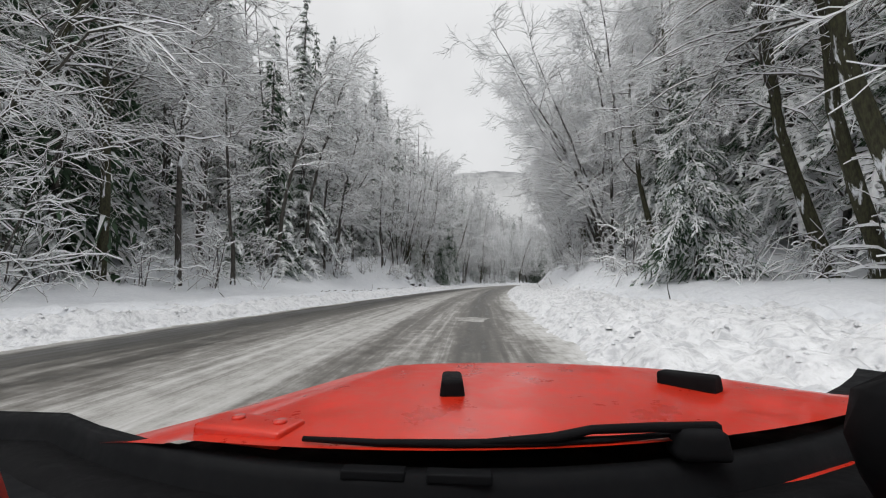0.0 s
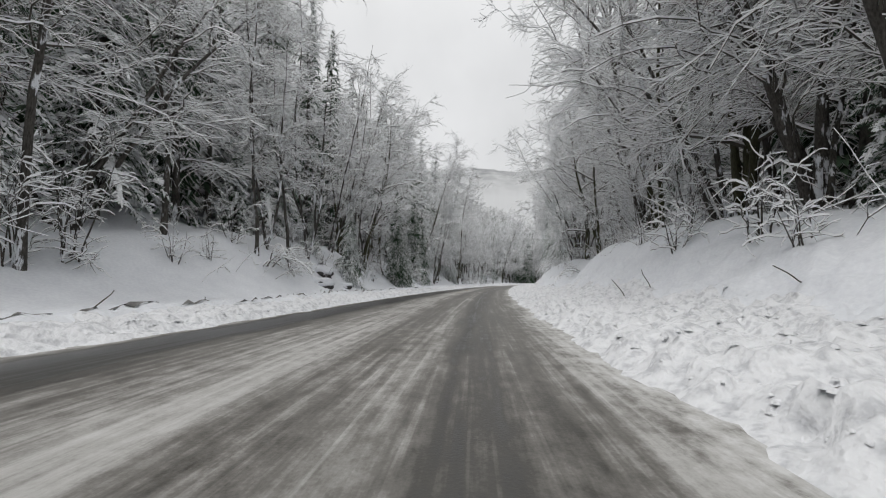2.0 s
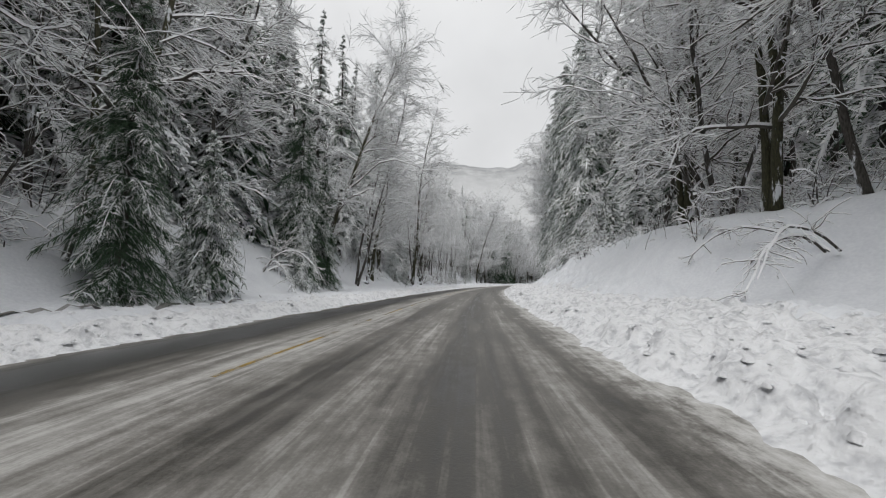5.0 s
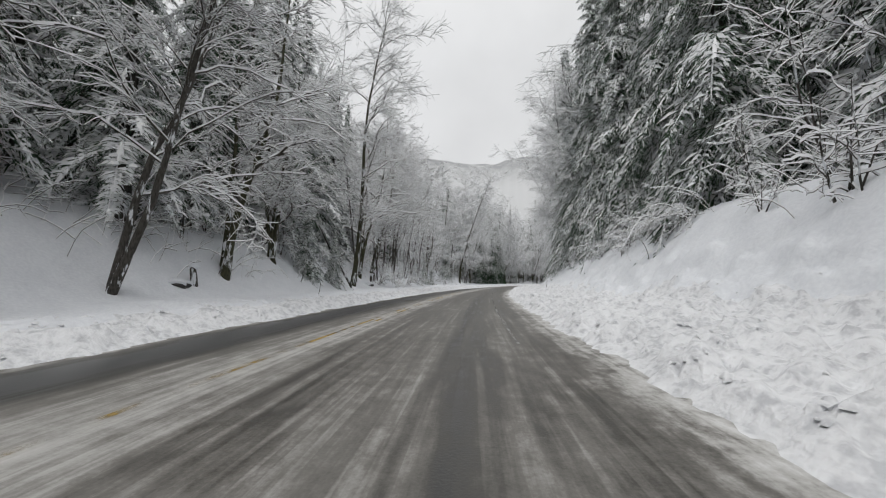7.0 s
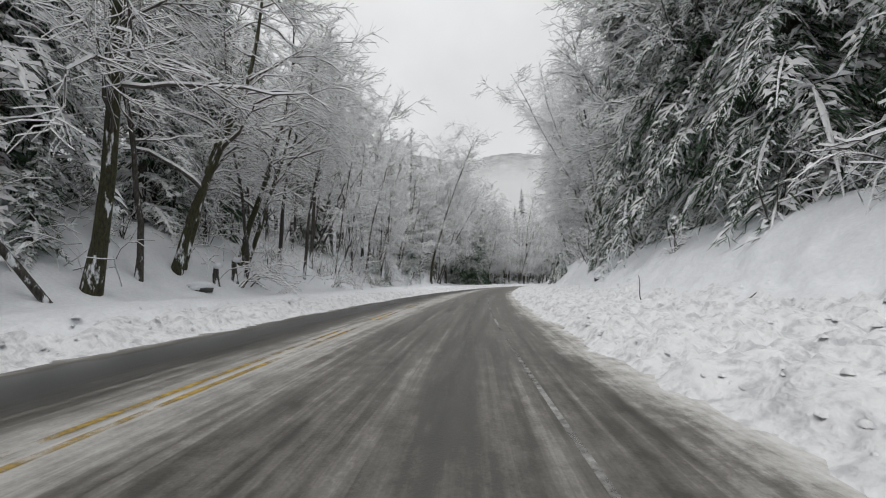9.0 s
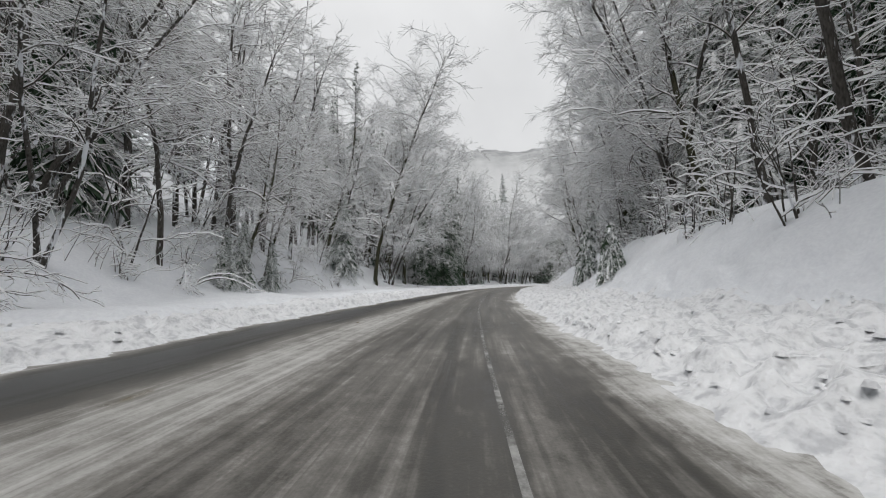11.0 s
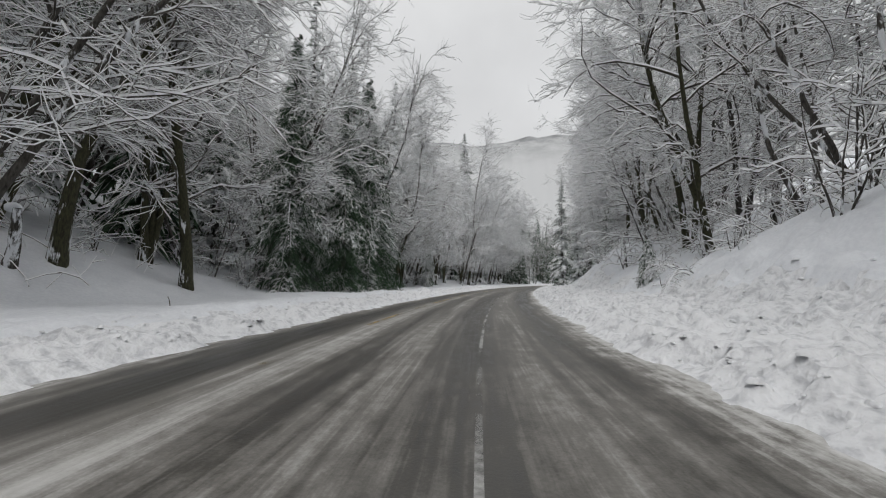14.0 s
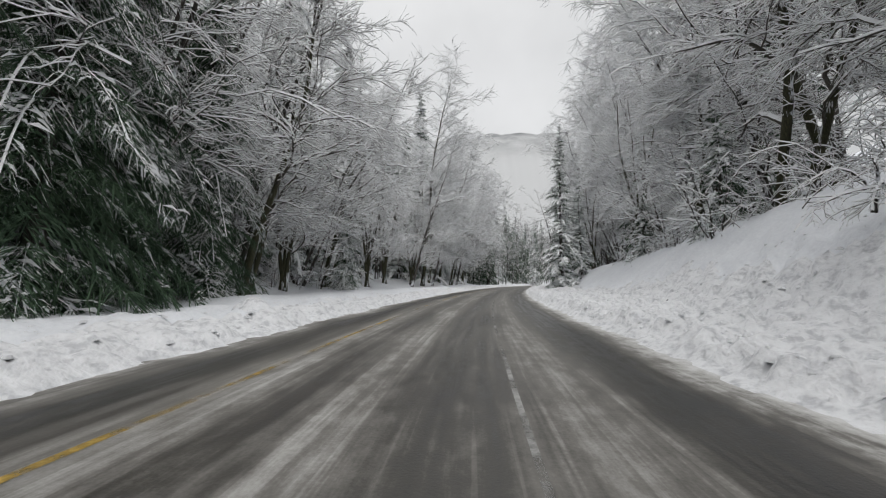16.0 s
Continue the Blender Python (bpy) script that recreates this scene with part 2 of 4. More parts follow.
def lumps(s, lat):
    """Ploughed clods near the road, soft drifts farther out (numbers)."""
    r, l = lat - float(EDGE_R(s)), float(EDGE_L(s)) - lat
    d = max(r, l)
    if d <= 0.02:
        return 0.0
    out = 0.0
    near = min(d / 0.5, 1.0)
    rough_to = 6.5 if r > 0 else 3.2
    clod = max(0.0, 1 - max(0.0, d - rough_to) / 2.5)
    if clod > 0:
        a = noise.noise((s * 1.8, lat * 2.2, 1.3))
        b = noise.noise((s * 3.1, lat * 3.7, 7.7))
        c = noise.noise((s * 0.7, lat * 0.7, 4.0))
        cut = 0.19 * min(1.0, max(0.0, (a + 0.4 * b) * 3.0 + 0.5)) + 0.07 * noise.noise((s * 4.3, lat * 4.9, 2.2))
        out += near * clod * (cut - 0.08 + 0.17 * b + 0.08 * c)
    soft = min(1.0, d / 7.0)
    out += soft * (0.30 * noise.noise((s * 0.22, lat * 0.22, 3.1)) + 0.10 * noise.noise((s * 0.75, lat * 0.75, 9.2)) + 0.045 * noise.noise((s * 2.1, lat * 2.1, 6.1)))
    return out


def ground_z(s, lat):
    return float(shelf(s, lat)) + lumps(s, lat)


# ---- mesh helpers ----
def mesh_of(name, verts, faces, mats, index=None, smooth_on=True):
    me = bpy.data.meshes.new(name)
    me.from_pydata(verts, [], faces)
    for m in mats:
        me.materials.append(m)
    if index is not None:
        me.polygons.foreach_set("material_index", index)
    if smooth_on:
        me.polygons.foreach_set("use_smooth", [True] * len(me.polygons))
    me.update()
    return me


def grid_mesh(name, rows, cols, point, mats, uv=None):
    verts = [point(a, b) for a in rows for b in cols]
    n = len(cols)
    faces = [(i * n + j, i * n + j + 1, (i + 1) * n + j + 1, (i + 1) * n + j) for i in range(len(rows) - 1) for j in range(n - 1)]
    me = mesh_of(name, verts, faces, mats)
    if uv:
        layer = me.uv_layers.new(name=uv)
        flat = [(b, a) for a in rows for b in cols]
        idx = np.empty(len(me.loops), dtype=np.int32)
        me.loops.foreach_get("vertex_index", idx)
        layer.data.foreach_set("uv", np.array(flat, dtype=np.float32)[idx].ravel())
    return me


# ---- ground and road ----
def spread(a, b, step):
    return list(np.arange(a, b, step))


lat_rows = [-184, -150, -120, -95, -75, -60, -50, -44, -38, -33, -29, -26] + spread(-24, -12, 0.5) + spread(-12, -4.6, 0.24) + [-4.0, -2, 0, 1.2] + spread(1.8, 9.4, 0.16) + spread(9.6, 18, 0.5) + [18.5, 20, 23, 27, 32, 40, 50, 64, 82, 105, 135, 170]
s_rows = spread(-78, -10, 4.0) + spread(-10, 2, 0.8) + spread(2, 236, 0.24) + spread(236, 300, 0.8) + spread(300, 690, 8.0)


def ground_point(s, lat):
    x, y = spot(s, lat)
    return float(x), float(y), ground_z(s, lat)


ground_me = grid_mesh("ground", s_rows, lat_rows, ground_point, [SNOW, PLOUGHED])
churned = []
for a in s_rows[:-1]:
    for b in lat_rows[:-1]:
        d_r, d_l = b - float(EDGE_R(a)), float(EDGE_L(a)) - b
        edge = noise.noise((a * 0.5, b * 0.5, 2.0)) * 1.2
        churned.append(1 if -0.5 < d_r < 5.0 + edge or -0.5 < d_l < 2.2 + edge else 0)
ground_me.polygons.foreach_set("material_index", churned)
ground = tagged(new("ground", ground_me), "deep white snow, ploughed in clods beside the road", "snow", kind="structure")


def road_point(s, k):
    l, r = float(EDGE_L(s)) - 0.55, float(EDGE_R(s)) + 0.5
    lat = l + (r - l) * k
    x, y = spot(s, lat)
    return float(x), float(y), 0.0 - 0.012 * abs(lat + 3.5) * 0.5


road_rows, road_cols = spread(-78, -10, 2.0) + spread(-10, 240, 0.5) + spread(240, 420, 1.0), [i / 24 for i in range(25)]
road_me = grid_mesh("road", road_rows, road_cols, road_point, [ROAD])
uv_layer = road_me.uv_layers.new(name="road")
flat = [((float(EDGE_L(s)) - 0.55) + (float(EDGE_R(s)) - float(EDGE_L(s)) + 1.05) * k, s) for s in road_rows for k in road_cols]
idx = np.empty(len(road_me.loops), dtype=np.int32)
road_me.loops.foreach_get("vertex_index", idx)
uv_layer.data.foreach_set("uv", np.array(flat, dtype=np.float32)[idx].ravel())
verge_layer = road_me.uv_layers.new(name="verge")
flat = [(float(EDGE_R(s)) - u, u - float(EDGE_L(s))) for u, s in flat]
verge_layer.data.foreach_set("uv", np.array(flat, dtype=np.float32)[idx].ravel())
road = tagged(new("road", road_me), "wet grey asphalt road streaked with slush", "road", kind="structure")


# ---- painted lines, worn and half under slush ----
def line_material(name, colour, cover=0.36):
    m, t, b = material(name, 0.6)
    n = noise_node(t, 0.35, 8.0, None, 0.75)
    tone = ramp(t, noise_node(t, 9.0, 4.0).outputs[0], [(0.3, tuple(c * 0.6 for c in colour)), (0.7, colour)])
    t.links.new(tone.outputs[0], b.inputs["Base Color"])
    # worn through to the road in patches
    gone = ramp(t, n.outputs[0], [(cover, (0, 0, 0)), (cover + 0.14, (1, 1, 1))])
    bare = t.nodes.new("ShaderNodeBsdfTransparent")
    mix = t.nodes.new("ShaderNodeMixShader")
    t.links.new(gone.outputs[0], mix.inputs[0])
    t.links.new(b.outputs[0], mix.inputs[1])
    t.links.new(bare.outputs[0], mix.inputs[2])
    t.links.new(mix.outputs[0], t.nodes["Material Output"].inputs["Surface"])
    return m


PAINT_Y = line_material("worn_yellow_paint", (0.50, 0.34, 0.08), 0.40)
PAINT_W = line_material("worn_white_paint", (0.40, 0.40, 0.39), 0.42)


def stripe(name, course, off, width, first, last, paint, label):
    def point(s, k):
        lat = float(course(s)) + off + k * width
        x, y = spot(s, lat)
        return float(x), float(y), 0.005 - 0.012 * abs(lat + 3.5) * 0.5
    return tagged(new(name, grid_mesh(name, spread(first, last, 1.0), [-0.5, 0.5], point, [paint])), label, "road marking", kind="structure")


PAINT_FAINT = line_material("buried_yellow_paint", (0.40, 0.31, 0.13), 0.30)
stripe("centre_line", YELLOW, -0.13, 0.11, 142, 197, PAINT_FAINT, "yellow centre line almost hidden by slush")
stripe("centre_line", YELLOW, -0.13, 0.11, 196, 420, PAINT_Y, "worn yellow centre line showing through slush")
stripe("centre_line", YELLOW, -0.13, 0.11, 70, 143, PAINT_Y, "worn yellow centre line showing through slush")
stripe("centre_line", YELLOW, 0.13, 0.11, 104, 142, PAINT_Y, "worn yellow centre line showing through slush")
stripe("edge_line", WHITE, 0.0, 0.07, 100, 420, PAINT_W, "worn white edge line on wet asphalt")


# ---- clods thrown up by the plough ----
def clods(name, side, seed, count):
    r = random.Random(seed)
    verts, faces = [], []
    for i in range(count):
        s = r.uniform(2, 236)
        reach = r.random() ** 1.5 * (5.2 if side > 0 else 2.6)
        lat = float(EDGE_R(s)) + 0.35 + reach if side > 0 else float(EDGE_L(s)) - 0.35 - reach
        x, y = spot(s, lat)
        z = ground_z(s, lat)
        size = 0.025 + 0.06 * r.random() ** 2.2
        base = len(verts)
        tall = r.uniform(0.2, 0.42)
        outline = [(2 * math.pi * (k + r.uniform(-0.3, 0.3)) / 5, size * r.uniform(0.65, 1.3)) for k in range(5)]
        for dz, wide in ((-0.6, 1.2), (0.35 * tall, 0.75)):
            for a, q in outline:
                verts.append((float(x) + q * wide * math.cos(a), float(y) + q * wide * math.sin(a), z + size * dz))
        verts.append((float(x) + size * r.uniform(-0.3, 0.3), float(y) + size * r.uniform(-0.3, 0.3), z + size * 0.75 * tall))
        for k in range(5):
            faces.append((base + k, base + (k + 1) % 5, base + 5 + (k + 1) % 5, base + 5 + k))
            faces.append((base + 5 + k, base + 5 + (k + 1) % 5, base + 10))
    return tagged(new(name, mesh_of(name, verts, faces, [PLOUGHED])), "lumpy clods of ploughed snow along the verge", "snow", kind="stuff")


clods("snow_clods", 1, 21, 11000)
clods("snow_clods", -1, 22, 6000)


# ---- trees ----
class Wood:
    """Gathers bark tubes and the snow that lies on them."""

    def __init__(self):
        self.v, self.f, self.sv, self.sf = [], [], [], []

    def tube(self, pts, radii, sides):
        base, rings = len(self.v), len(pts)
        for i, (p, r) in enumerate(zip(pts, radii)):
            way = (pts[min(i + 1, rings - 1)] - pts[max(i - 1, 0)]).normalized()
            side = way.cross(Vector((0.3, 0.2, 0.93))).normalized()
            up = side.cross(way)
            for k in range(sides):
                a = 2 * math.pi * k / sides
                self.v.append(p + (side * math.cos(a) + up * math.sin(a)) * r)
        for i in range(rings - 1):
            for k in range(sides):
                a, b = base + i * sides + k, base + i * sides + (k + 1) % sides
                self.f.append((a, b, b + sides, a + sides))

    def cap(self, pts, widths, heights):
        """A ridge of snow along the top of a branch."""
        base = len(self.sv)
        for i, (p, w, h) in enumerate(zip(pts, widths, heights)):
            way = pts[min(i + 1, len(pts) - 1)] - pts[max(i - 1, 0)]
            side = Vector((way.y, -way.x, 0))
            side = side.normalized() if side.length > 1e-5 else Vector((1, 0, 0))
            self.sv += [p - side * w, p + Vector((0, 0, h)), p + side * w]
        for i in range(len(pts) - 1):
            a = base + i * 3
            self.sf += [(a, a + 1, a + 4, a + 3), (a + 1, a + 2, a + 5, a + 4)]

    def twig(self, pts, r, snow):
        """A thin twig: dark below, snow on its two upper faces."""
        base, sbase = len(self.v), len(self.sv)
        n = len(pts)
        for i, p in enumerate(pts):
            way = pts[min(i + 1, n - 1)] - pts[max(i - 1, 0)]
            side = Vector((way.y, -way.x, 0))
            side = side.normalized() if side.length > 1e-5 else Vector((1, 0, 0))
            w = r * (1 - 0.6 * i / (n - 1))
            self.v += [p + side * w * 0.5 + Vector((0, 0, w * 0.1)), p - side * w * 0.35 - Vector((0, 0, w * 1.9))]
            self.sv += [p - side * w * 1.15, p + Vector((0, 0, w * 0.3 + snow * 0.85)), p + side * w * 1.15]
        for i in range(n - 1):
            a, b = base + i * 2, sbase + i * 3
            self.f.append((a, a + 1, a + 3, a + 2))
            self.sf += [(b, b + 1, b + 4, b + 3), (b + 1, b + 2, b + 5, b + 4)]


def stroll(rng, start, way, length, steps, wander, pull):
    """Points of a bending branch; pull > 0 bends it up, < 0 lets it hang."""
    pts, p, d = [start.copy()], start.copy(), way.normalized()
    for i in range(steps):
        d = (d + Vector((rng.gauss(0, wander), rng.gauss(0, wander), rng.gauss(0, wander) + pull))).normalized()
        p = p + d * (length / steps)
        pts.append(p.copy())
    return pts


def around(way, rng, angle):
    """A direction at an angle from way, turned at random about it."""
    side = way.orthogonal().normalized()
    side.rotate(Matrix.Rotation(rng.uniform(0, 2 * math.pi), 3, way))
    return (way * math.cos(angle) + side * math.sin(angle)).normalized()


def bare_tree_meshes(seed, height, radius, stems=1, limbs=14, twigs=6, lean=(0, 0), low=0.25, snowy=1.0, reach=0.36, subs=(5, 7), bark=None, sunward=False, stout=1.0, fine_r=0.0115, arch=-0.23):
    rng = random.Random(seed)
    w, trunk = Wood(), Wood()
    for stem in range(stems):
        tilt = Vector((lean[0] + (rng.gauss(0, 0.17) if stems > 1 else rng.gauss(0, 0.03)), lean[1] + (rng.gauss(0, 0.17) if stems > 1 else 0), 1))
        tall = height * rng.uniform(0.82, 1.05)
        thick = radius * (1 if stems == 1 else rng.uniform(0.6, 0.9))
        foot = Vector((rng.uniform(-0.3, 0.3) * (stems > 1), rng.uniform(-0.3, 0.3) * (stems > 1), -0.6))
        pts = stroll(rng, foot, tilt, tall, 12, 0.055, 0.02)
        radii = [thick * (1.4 if i == 0 else 1 - 0.86 * i / 12) for i in range(13)]
        trunk.tube(pts, radii, 8)
        count = max(3, limbs // stems)
        for k in range(count):
            u = low + (0.98 - low) * (k + rng.random() * 0.8) / count
            i = min(11, int(u * 12))
            at = pts[i].lerp(pts[i + 1], u * 12 - i)
            turn = rng.gauss(0, 1.25) if sunward else rng.uniform(0, 2 * math.pi)
            rise = rng.uniform(0.15, 0.95) + 0.5 * u
            way = Vector((math.cos(turn), math.sin(turn), rise))
            long = height * (reach - reach * 0.45 * u) * rng.uniform(0.6, 1.25) * min(1.0, 0.6 + 1.4 * u)
            r0 = thick * (1 - 0.75 * u) * rng.uniform(0.17, 0.34) * stout
            limb = stroll(rng, at, way, long * 0.5, 4, 0.22, 0.03)
            limb += stroll(rng, limb[-1], limb[-1] - limb[-2], long * 0.5, 3, 0.27, arch)[1:]
            lr = [r0 * (1 - 0.82 * j / 7) + 0.008 for j in range(8)]
            w.tube(limb, lr, 5)
            w.cap([p + Vector((0, 0, r * 0.5)) for p, r in zip(limb, lr)], [r * 0.85 + 0.010 for r in lr], [0.045 * snowy + r * 0.95 for r in lr])
            for b in range(rng.randint(*subs)):
                j = rng.randint(1, 6)
                at2 = limb[j].lerp(limb[j + 1], rng.random())
                d2 = around((limb[j + 1] - limb[j]).normalized(), rng, rng.uniform(0.45, 1.0))
                long2 = long * rng.uniform(0.22, 0.48) * (1.1 - 0.06 * j)
                sub = stroll(rng, at2, d2, long2, 4, 0.28, -0.05)
                w.twig(sub, max(0.016, lr[j] * 0.55), 0.043 * snowy)
                for c in range(twigs):
                    m = rng.randint(0, 3)
                    at3 = sub[m].lerp(sub[m + 1], rng.random())
                    d3 = around((sub[m + 1] - sub[m]).normalized(), rng, rng.uniform(0.35, 0.95))
                    fine = stroll(rng, at3, d3, rng.uniform(0.5, 1.3) * (0.5 + height / 30), 3, 0.27, -0.05)
                    w.twig(fine, fine_r, 0.027 * snowy)
    return (mesh_of("trunk", trunk.v, trunk.f, [bark or BARK]), mesh_of("crown", w.v, w.f, [TWIG]), mesh_of("crown_snow", w.sv, w.sf, [SNOW_TREE], smooth_on=False))


def conifer_meshes(seed, height, reach, snowy=0.7, droop=0.45, bare=0.06, density=1.0, load=1.0, frost=1.0, fine=1.0, slim=0.8):
    rng = random.Random(seed)
    trunk, green, white = Wood(), Wood(), Wood()
    pts = stroll(rng, Vector((0, 0, -0.5)), Vector((rng.gauss(0, 0.015), rng.gauss(0, 0.015), 1)), height + 0.5, 10, 0.008, 0.0)
    base = 0.012 * height + 0.06
    trunk.tube(pts, [base * (1 - 0.97 * i / 10) for i in range(11)], 7)
    gap = 0.66 / density * max(0.5, min(1.0, height / 18))
    z = height * bare
    while z < height - 0.15:
        u = z / height
        long = reach * (1 - u) ** slim * rng.uniform(0.75, 1.1) + 0.18
        for b in range(8 if height < 6 else 5 if u < 0.6 else 4):
            if rng.random() < 0.08:
                continue
            turn = rng.uniform(0, 2 * math.pi)
            out = Vector((math.cos(turn), math.sin(turn), 0))
            start_at = Vector((pts[min(10, int(u * 10))].x, pts[min(10, int(u * 10))].y, z + rng.uniform(-0.2, 0.2)))
            mine = long * rng.uniform(0.65, 1.15)
            n = 5
            spine = []
            sag = droop * rng.uniform(0.7, 1.3)
            for i in range(n + 1):
                k = i / n
                spine.append(start_at + out * mine * k * (1 - 0.12 * sag * k) + Vector((0, 0, mine * (0.16 * k - sag * k * k * (1.15 - 0.5 * u)))))
            side = Vector((-out.y, out.x, 0))
            heavy = rng.random() < snowy
            width = 0.30 * mine + 0.14
            for i in range(n):
                for hand in (-1, 1):
                    for part_of in ((0.03, 0.15, 0.27, 0.39, 0.51, 0.63, 0.75, 0.9) if fine < 1 else (0.05, 0.25, 0.45, 0.65, 0.85) if density > 1.1 else (0.1, 0.35, 0.6, 0.85)):
                        root = spine[i].lerp(spine[i + 1], part_of + rng.uniform(-0.16, 0.16)) + Vector((0, 0, rng.uniform(-0.06, 0.04) * mine * 0.4))
                        k = (i + part_of) / n
                        ln = width * (1.05 - 0.7 * k) * rng.uniform(0.35, 1.45)
                        fall = rng.uniform(0.25, 1.35) if density > 1.1 else rng.uniform(0.1, 0.95)
                        tip = root + (side * hand * rng.uniform(0.45, 0.95) + out * rng.uniform(0.15, 0.8)) * ln + Vector((0, 0, -ln * fall))
                        thick = (0.055 + 0.020 * mine) * (1.1 - 0.5 * k) * rng.uniform(0.7, 1.3) * (0.58 if density > 1.1 else 1.0) * fine
                        b0 = len(green.v)
                        mid = root.lerp(tip, 0.5) + Vector((0, 0, 0.12 * ln))
                        hang = Vector((0, 0, -thick * rng.uniform(0.5, 1.4)))
                        # sprigs crusted white all over
                        leaf, leaf_f = (white.sv, white.sf) if heavy and density > 1.1 and rng.random() < 0.13 * frost else (green.v, green.f)
                        b0 = len(leaf)
                        leaf += [root - out * thick * 0.5, root + out * thick * 0.5, mid + out * thick * 0.6 + hang, mid - out * thick * 0.6 + hang, tip, mid]
                        leaf_f += [(b0, b0 + 1, b0 + 2, b0 + 5), (b0, b0 + 5, b0 + 3), (b0 + 5, b0 + 2, b0 + 4), (b0 + 3, b0 + 5, b0 + 4)]
                        if density > 1.1:
                            for k2 in (0.3, 0.62):
                                at = root.lerp(tip, k2)
                                fork = at + (out * rng.choice((-1.0, 1.0)) * rng.uniform(0.4, 0.9) + side * hand * 0.5) * ln * 0.38 + Vector((0, 0, -ln * rng.uniform(0.05, 0.45)))
                                b0 = len(green.v)
                                quad = [at, at.lerp(fork, 0.5) + side * thick * 0.45, fork, at.lerp(fork, 0.5) - side * thick * 0.45 + hang * 0.5]
                                if heavy and rng.random() < 0.22 * frost:
                                    white.sf.append(tuple(range(len(white.sv), len(white.sv) + 4)))
                                    white.sv += quad
                                else:
                                    green.v += quad
                                    green.f.append((b0, b0 + 1, b0 + 2, b0 + 3))
                        if heavy and rng.random() < (0.32 if density > 1.1 else 0.5) * load * frost:
                            lift = Vector((0, 0, (0.02 + 0.012 * mine) * load))
                            end = root.lerp(tip, rng.uniform(0.55, 0.95)) + lift * 0.4
                            s0 = len(white.sv)
                            bed = root.lerp(mid, rng.uniform(0.0, 0.6)) if density > 1.1 else root
                            white.sv += [bed - out * thick * 0.5, bed + out * thick * 0.5, mid + out * thick * 0.66 + hang * 0.95, mid - out * thick * 0.66 + hang * 0.95, mid + lift * 1.6, end]
                            white.sf += [(s0, s0 + 1, s0 + 4), (s0 + 1, s0 + 2, s0 + 4), (s0 + 3, s0, s0 + 4), (s0 + 2, s0 + 5, s0 + 4), (s0 + 5, s0 + 3, s0 + 4)]
            if heavy:
                first = rng.randint(0, 2)
                sp = [p + Vector((0, 0, 0.03)) for p in spine[first:]]
                wide = [(0.03 + 0.016 * mine) * load * (0.6 * fine if density > 1.1 else 1.0) * rng.choice((0.05, 0.3, 0.7, 1.1, 1.5) if density > 1.1 else (0.25, 0.8, 1.2, 1.6)) for p in sp]
                white.cap(sp, wide, [w * 0.9 for w in wide[:-1]] + [0.01])
                for c in range(3):
                    j = rng.randint(1, n - 1)
                    at = spine[j] + side * rng.uniform(-0.5, 0.5) * width * 0.8 + Vector((0, 0, 0.01))
                    q = (0.07 + 0.045 * mine) * rng.uniform(0.6, 1.3) * load * (0.6 * fine if density > 1.1 else 1.0)
                    s0 = len(white.sv)
                    white.sv += [at + Vector((0, 0, q * 0.6)), at + out * q + Vector((0, 0, -q * 0.35)), at + side * q * 0.8, at - out * q * 0.9, at - side * q * 0.8 + Vector((0, 0, -q * 0.2)), at - Vector((0, 0, q * 0.4))]
                    white.sf += [(s0, s0 + 1, s0 + 2), (s0, s0 + 2, s0 + 3), (s0, s0 + 3, s0 + 4), (s0, s0 + 4, s0 + 1), (s0 + 5, s0 + 2, s0 + 1), (s0 + 5, s0 + 3, s0 + 2), (s0 + 5, s0 + 4, s0 + 3), (s0 + 5, s0 + 1, s0 + 4)]
        z += gap * rng.uniform(0.8, 1.2) * (1.15 - 0.5 * u)
    return (mesh_of("trunk", trunk.v, trunk.f, [BARK]), mesh_of("crown", green.v, green.f, [NEEDLE], smooth_on=False), mesh_of("crown_snow", white.sv, white.sf, [SNOW_TREE], smooth_on=False))


def thing(name, meshes, label, category, group=""):
    top = tagged(new(name), label, category, group)
    for me in meshes:
        ob = new(me.name, me)
        ob.parent = top
        if me.name.startswith("crown"):
            ob["kind"] = "stuff"
    return top


def stand(kind, s, lat, turn=0.0, size=1.0, tip=(0.0, 0.0)):
    """Puts a copy of a tree on the snow."""
    x, y = spot(s, lat)
    z = ground_z(s, lat)
    m = pose(float(x), float(y), z - 0.05, tip[0], tip[1], turn)
    if kind["first"]:
        ob = kind["ob"]
        kind["first"] = False
        ob.matrix_basis = m @ Matrix.Scale(size, 4)
    else:
        ob = copy_thing(kind["ob"], m)
        ob.scale = (size, size, size)
    return ob


def kind_of(name, meshes, label, category, group=""):
    return {"ob": thing(name, meshes, label, category, group), "first": True}


ALDER = [kind_of("bare_tree", bare_tree_meshes(10 + i, h, r, st, lm, 11, ln, lo, 1.9, rc, (5, 7), MOSS if i in (0, 2) else None, True), lab, "tree", "bare roadside trees") for i, (h, r, st, lm, ln, lo, rc, lab) in enumerate((
    (32, 0.27, 1, 34, (0.10, 0), 0.17, 0.32, "tall bare broadleaf tree with snow along every branch"),
    (29, 0.24, 2, 36, (0.12, 0), 0.16, 0.32, "twin-stemmed bare broadleaf tree carrying snow"),
    (33, 0.29, 1, 34, (0.16, 0), 0.20, 0.31, "leaning bare broadleaf tree with snow-lined limbs"),
    (26, 0.19, 4, 40, (0.14, 0), 0.14, 0.32, "clump of slim bare stems weighed down with snow"),
    (27, 0.22, 1, 34, (0.24, 0.05), 0.12, 0.34, "slanting bare tree with arching snowy limbs")))]
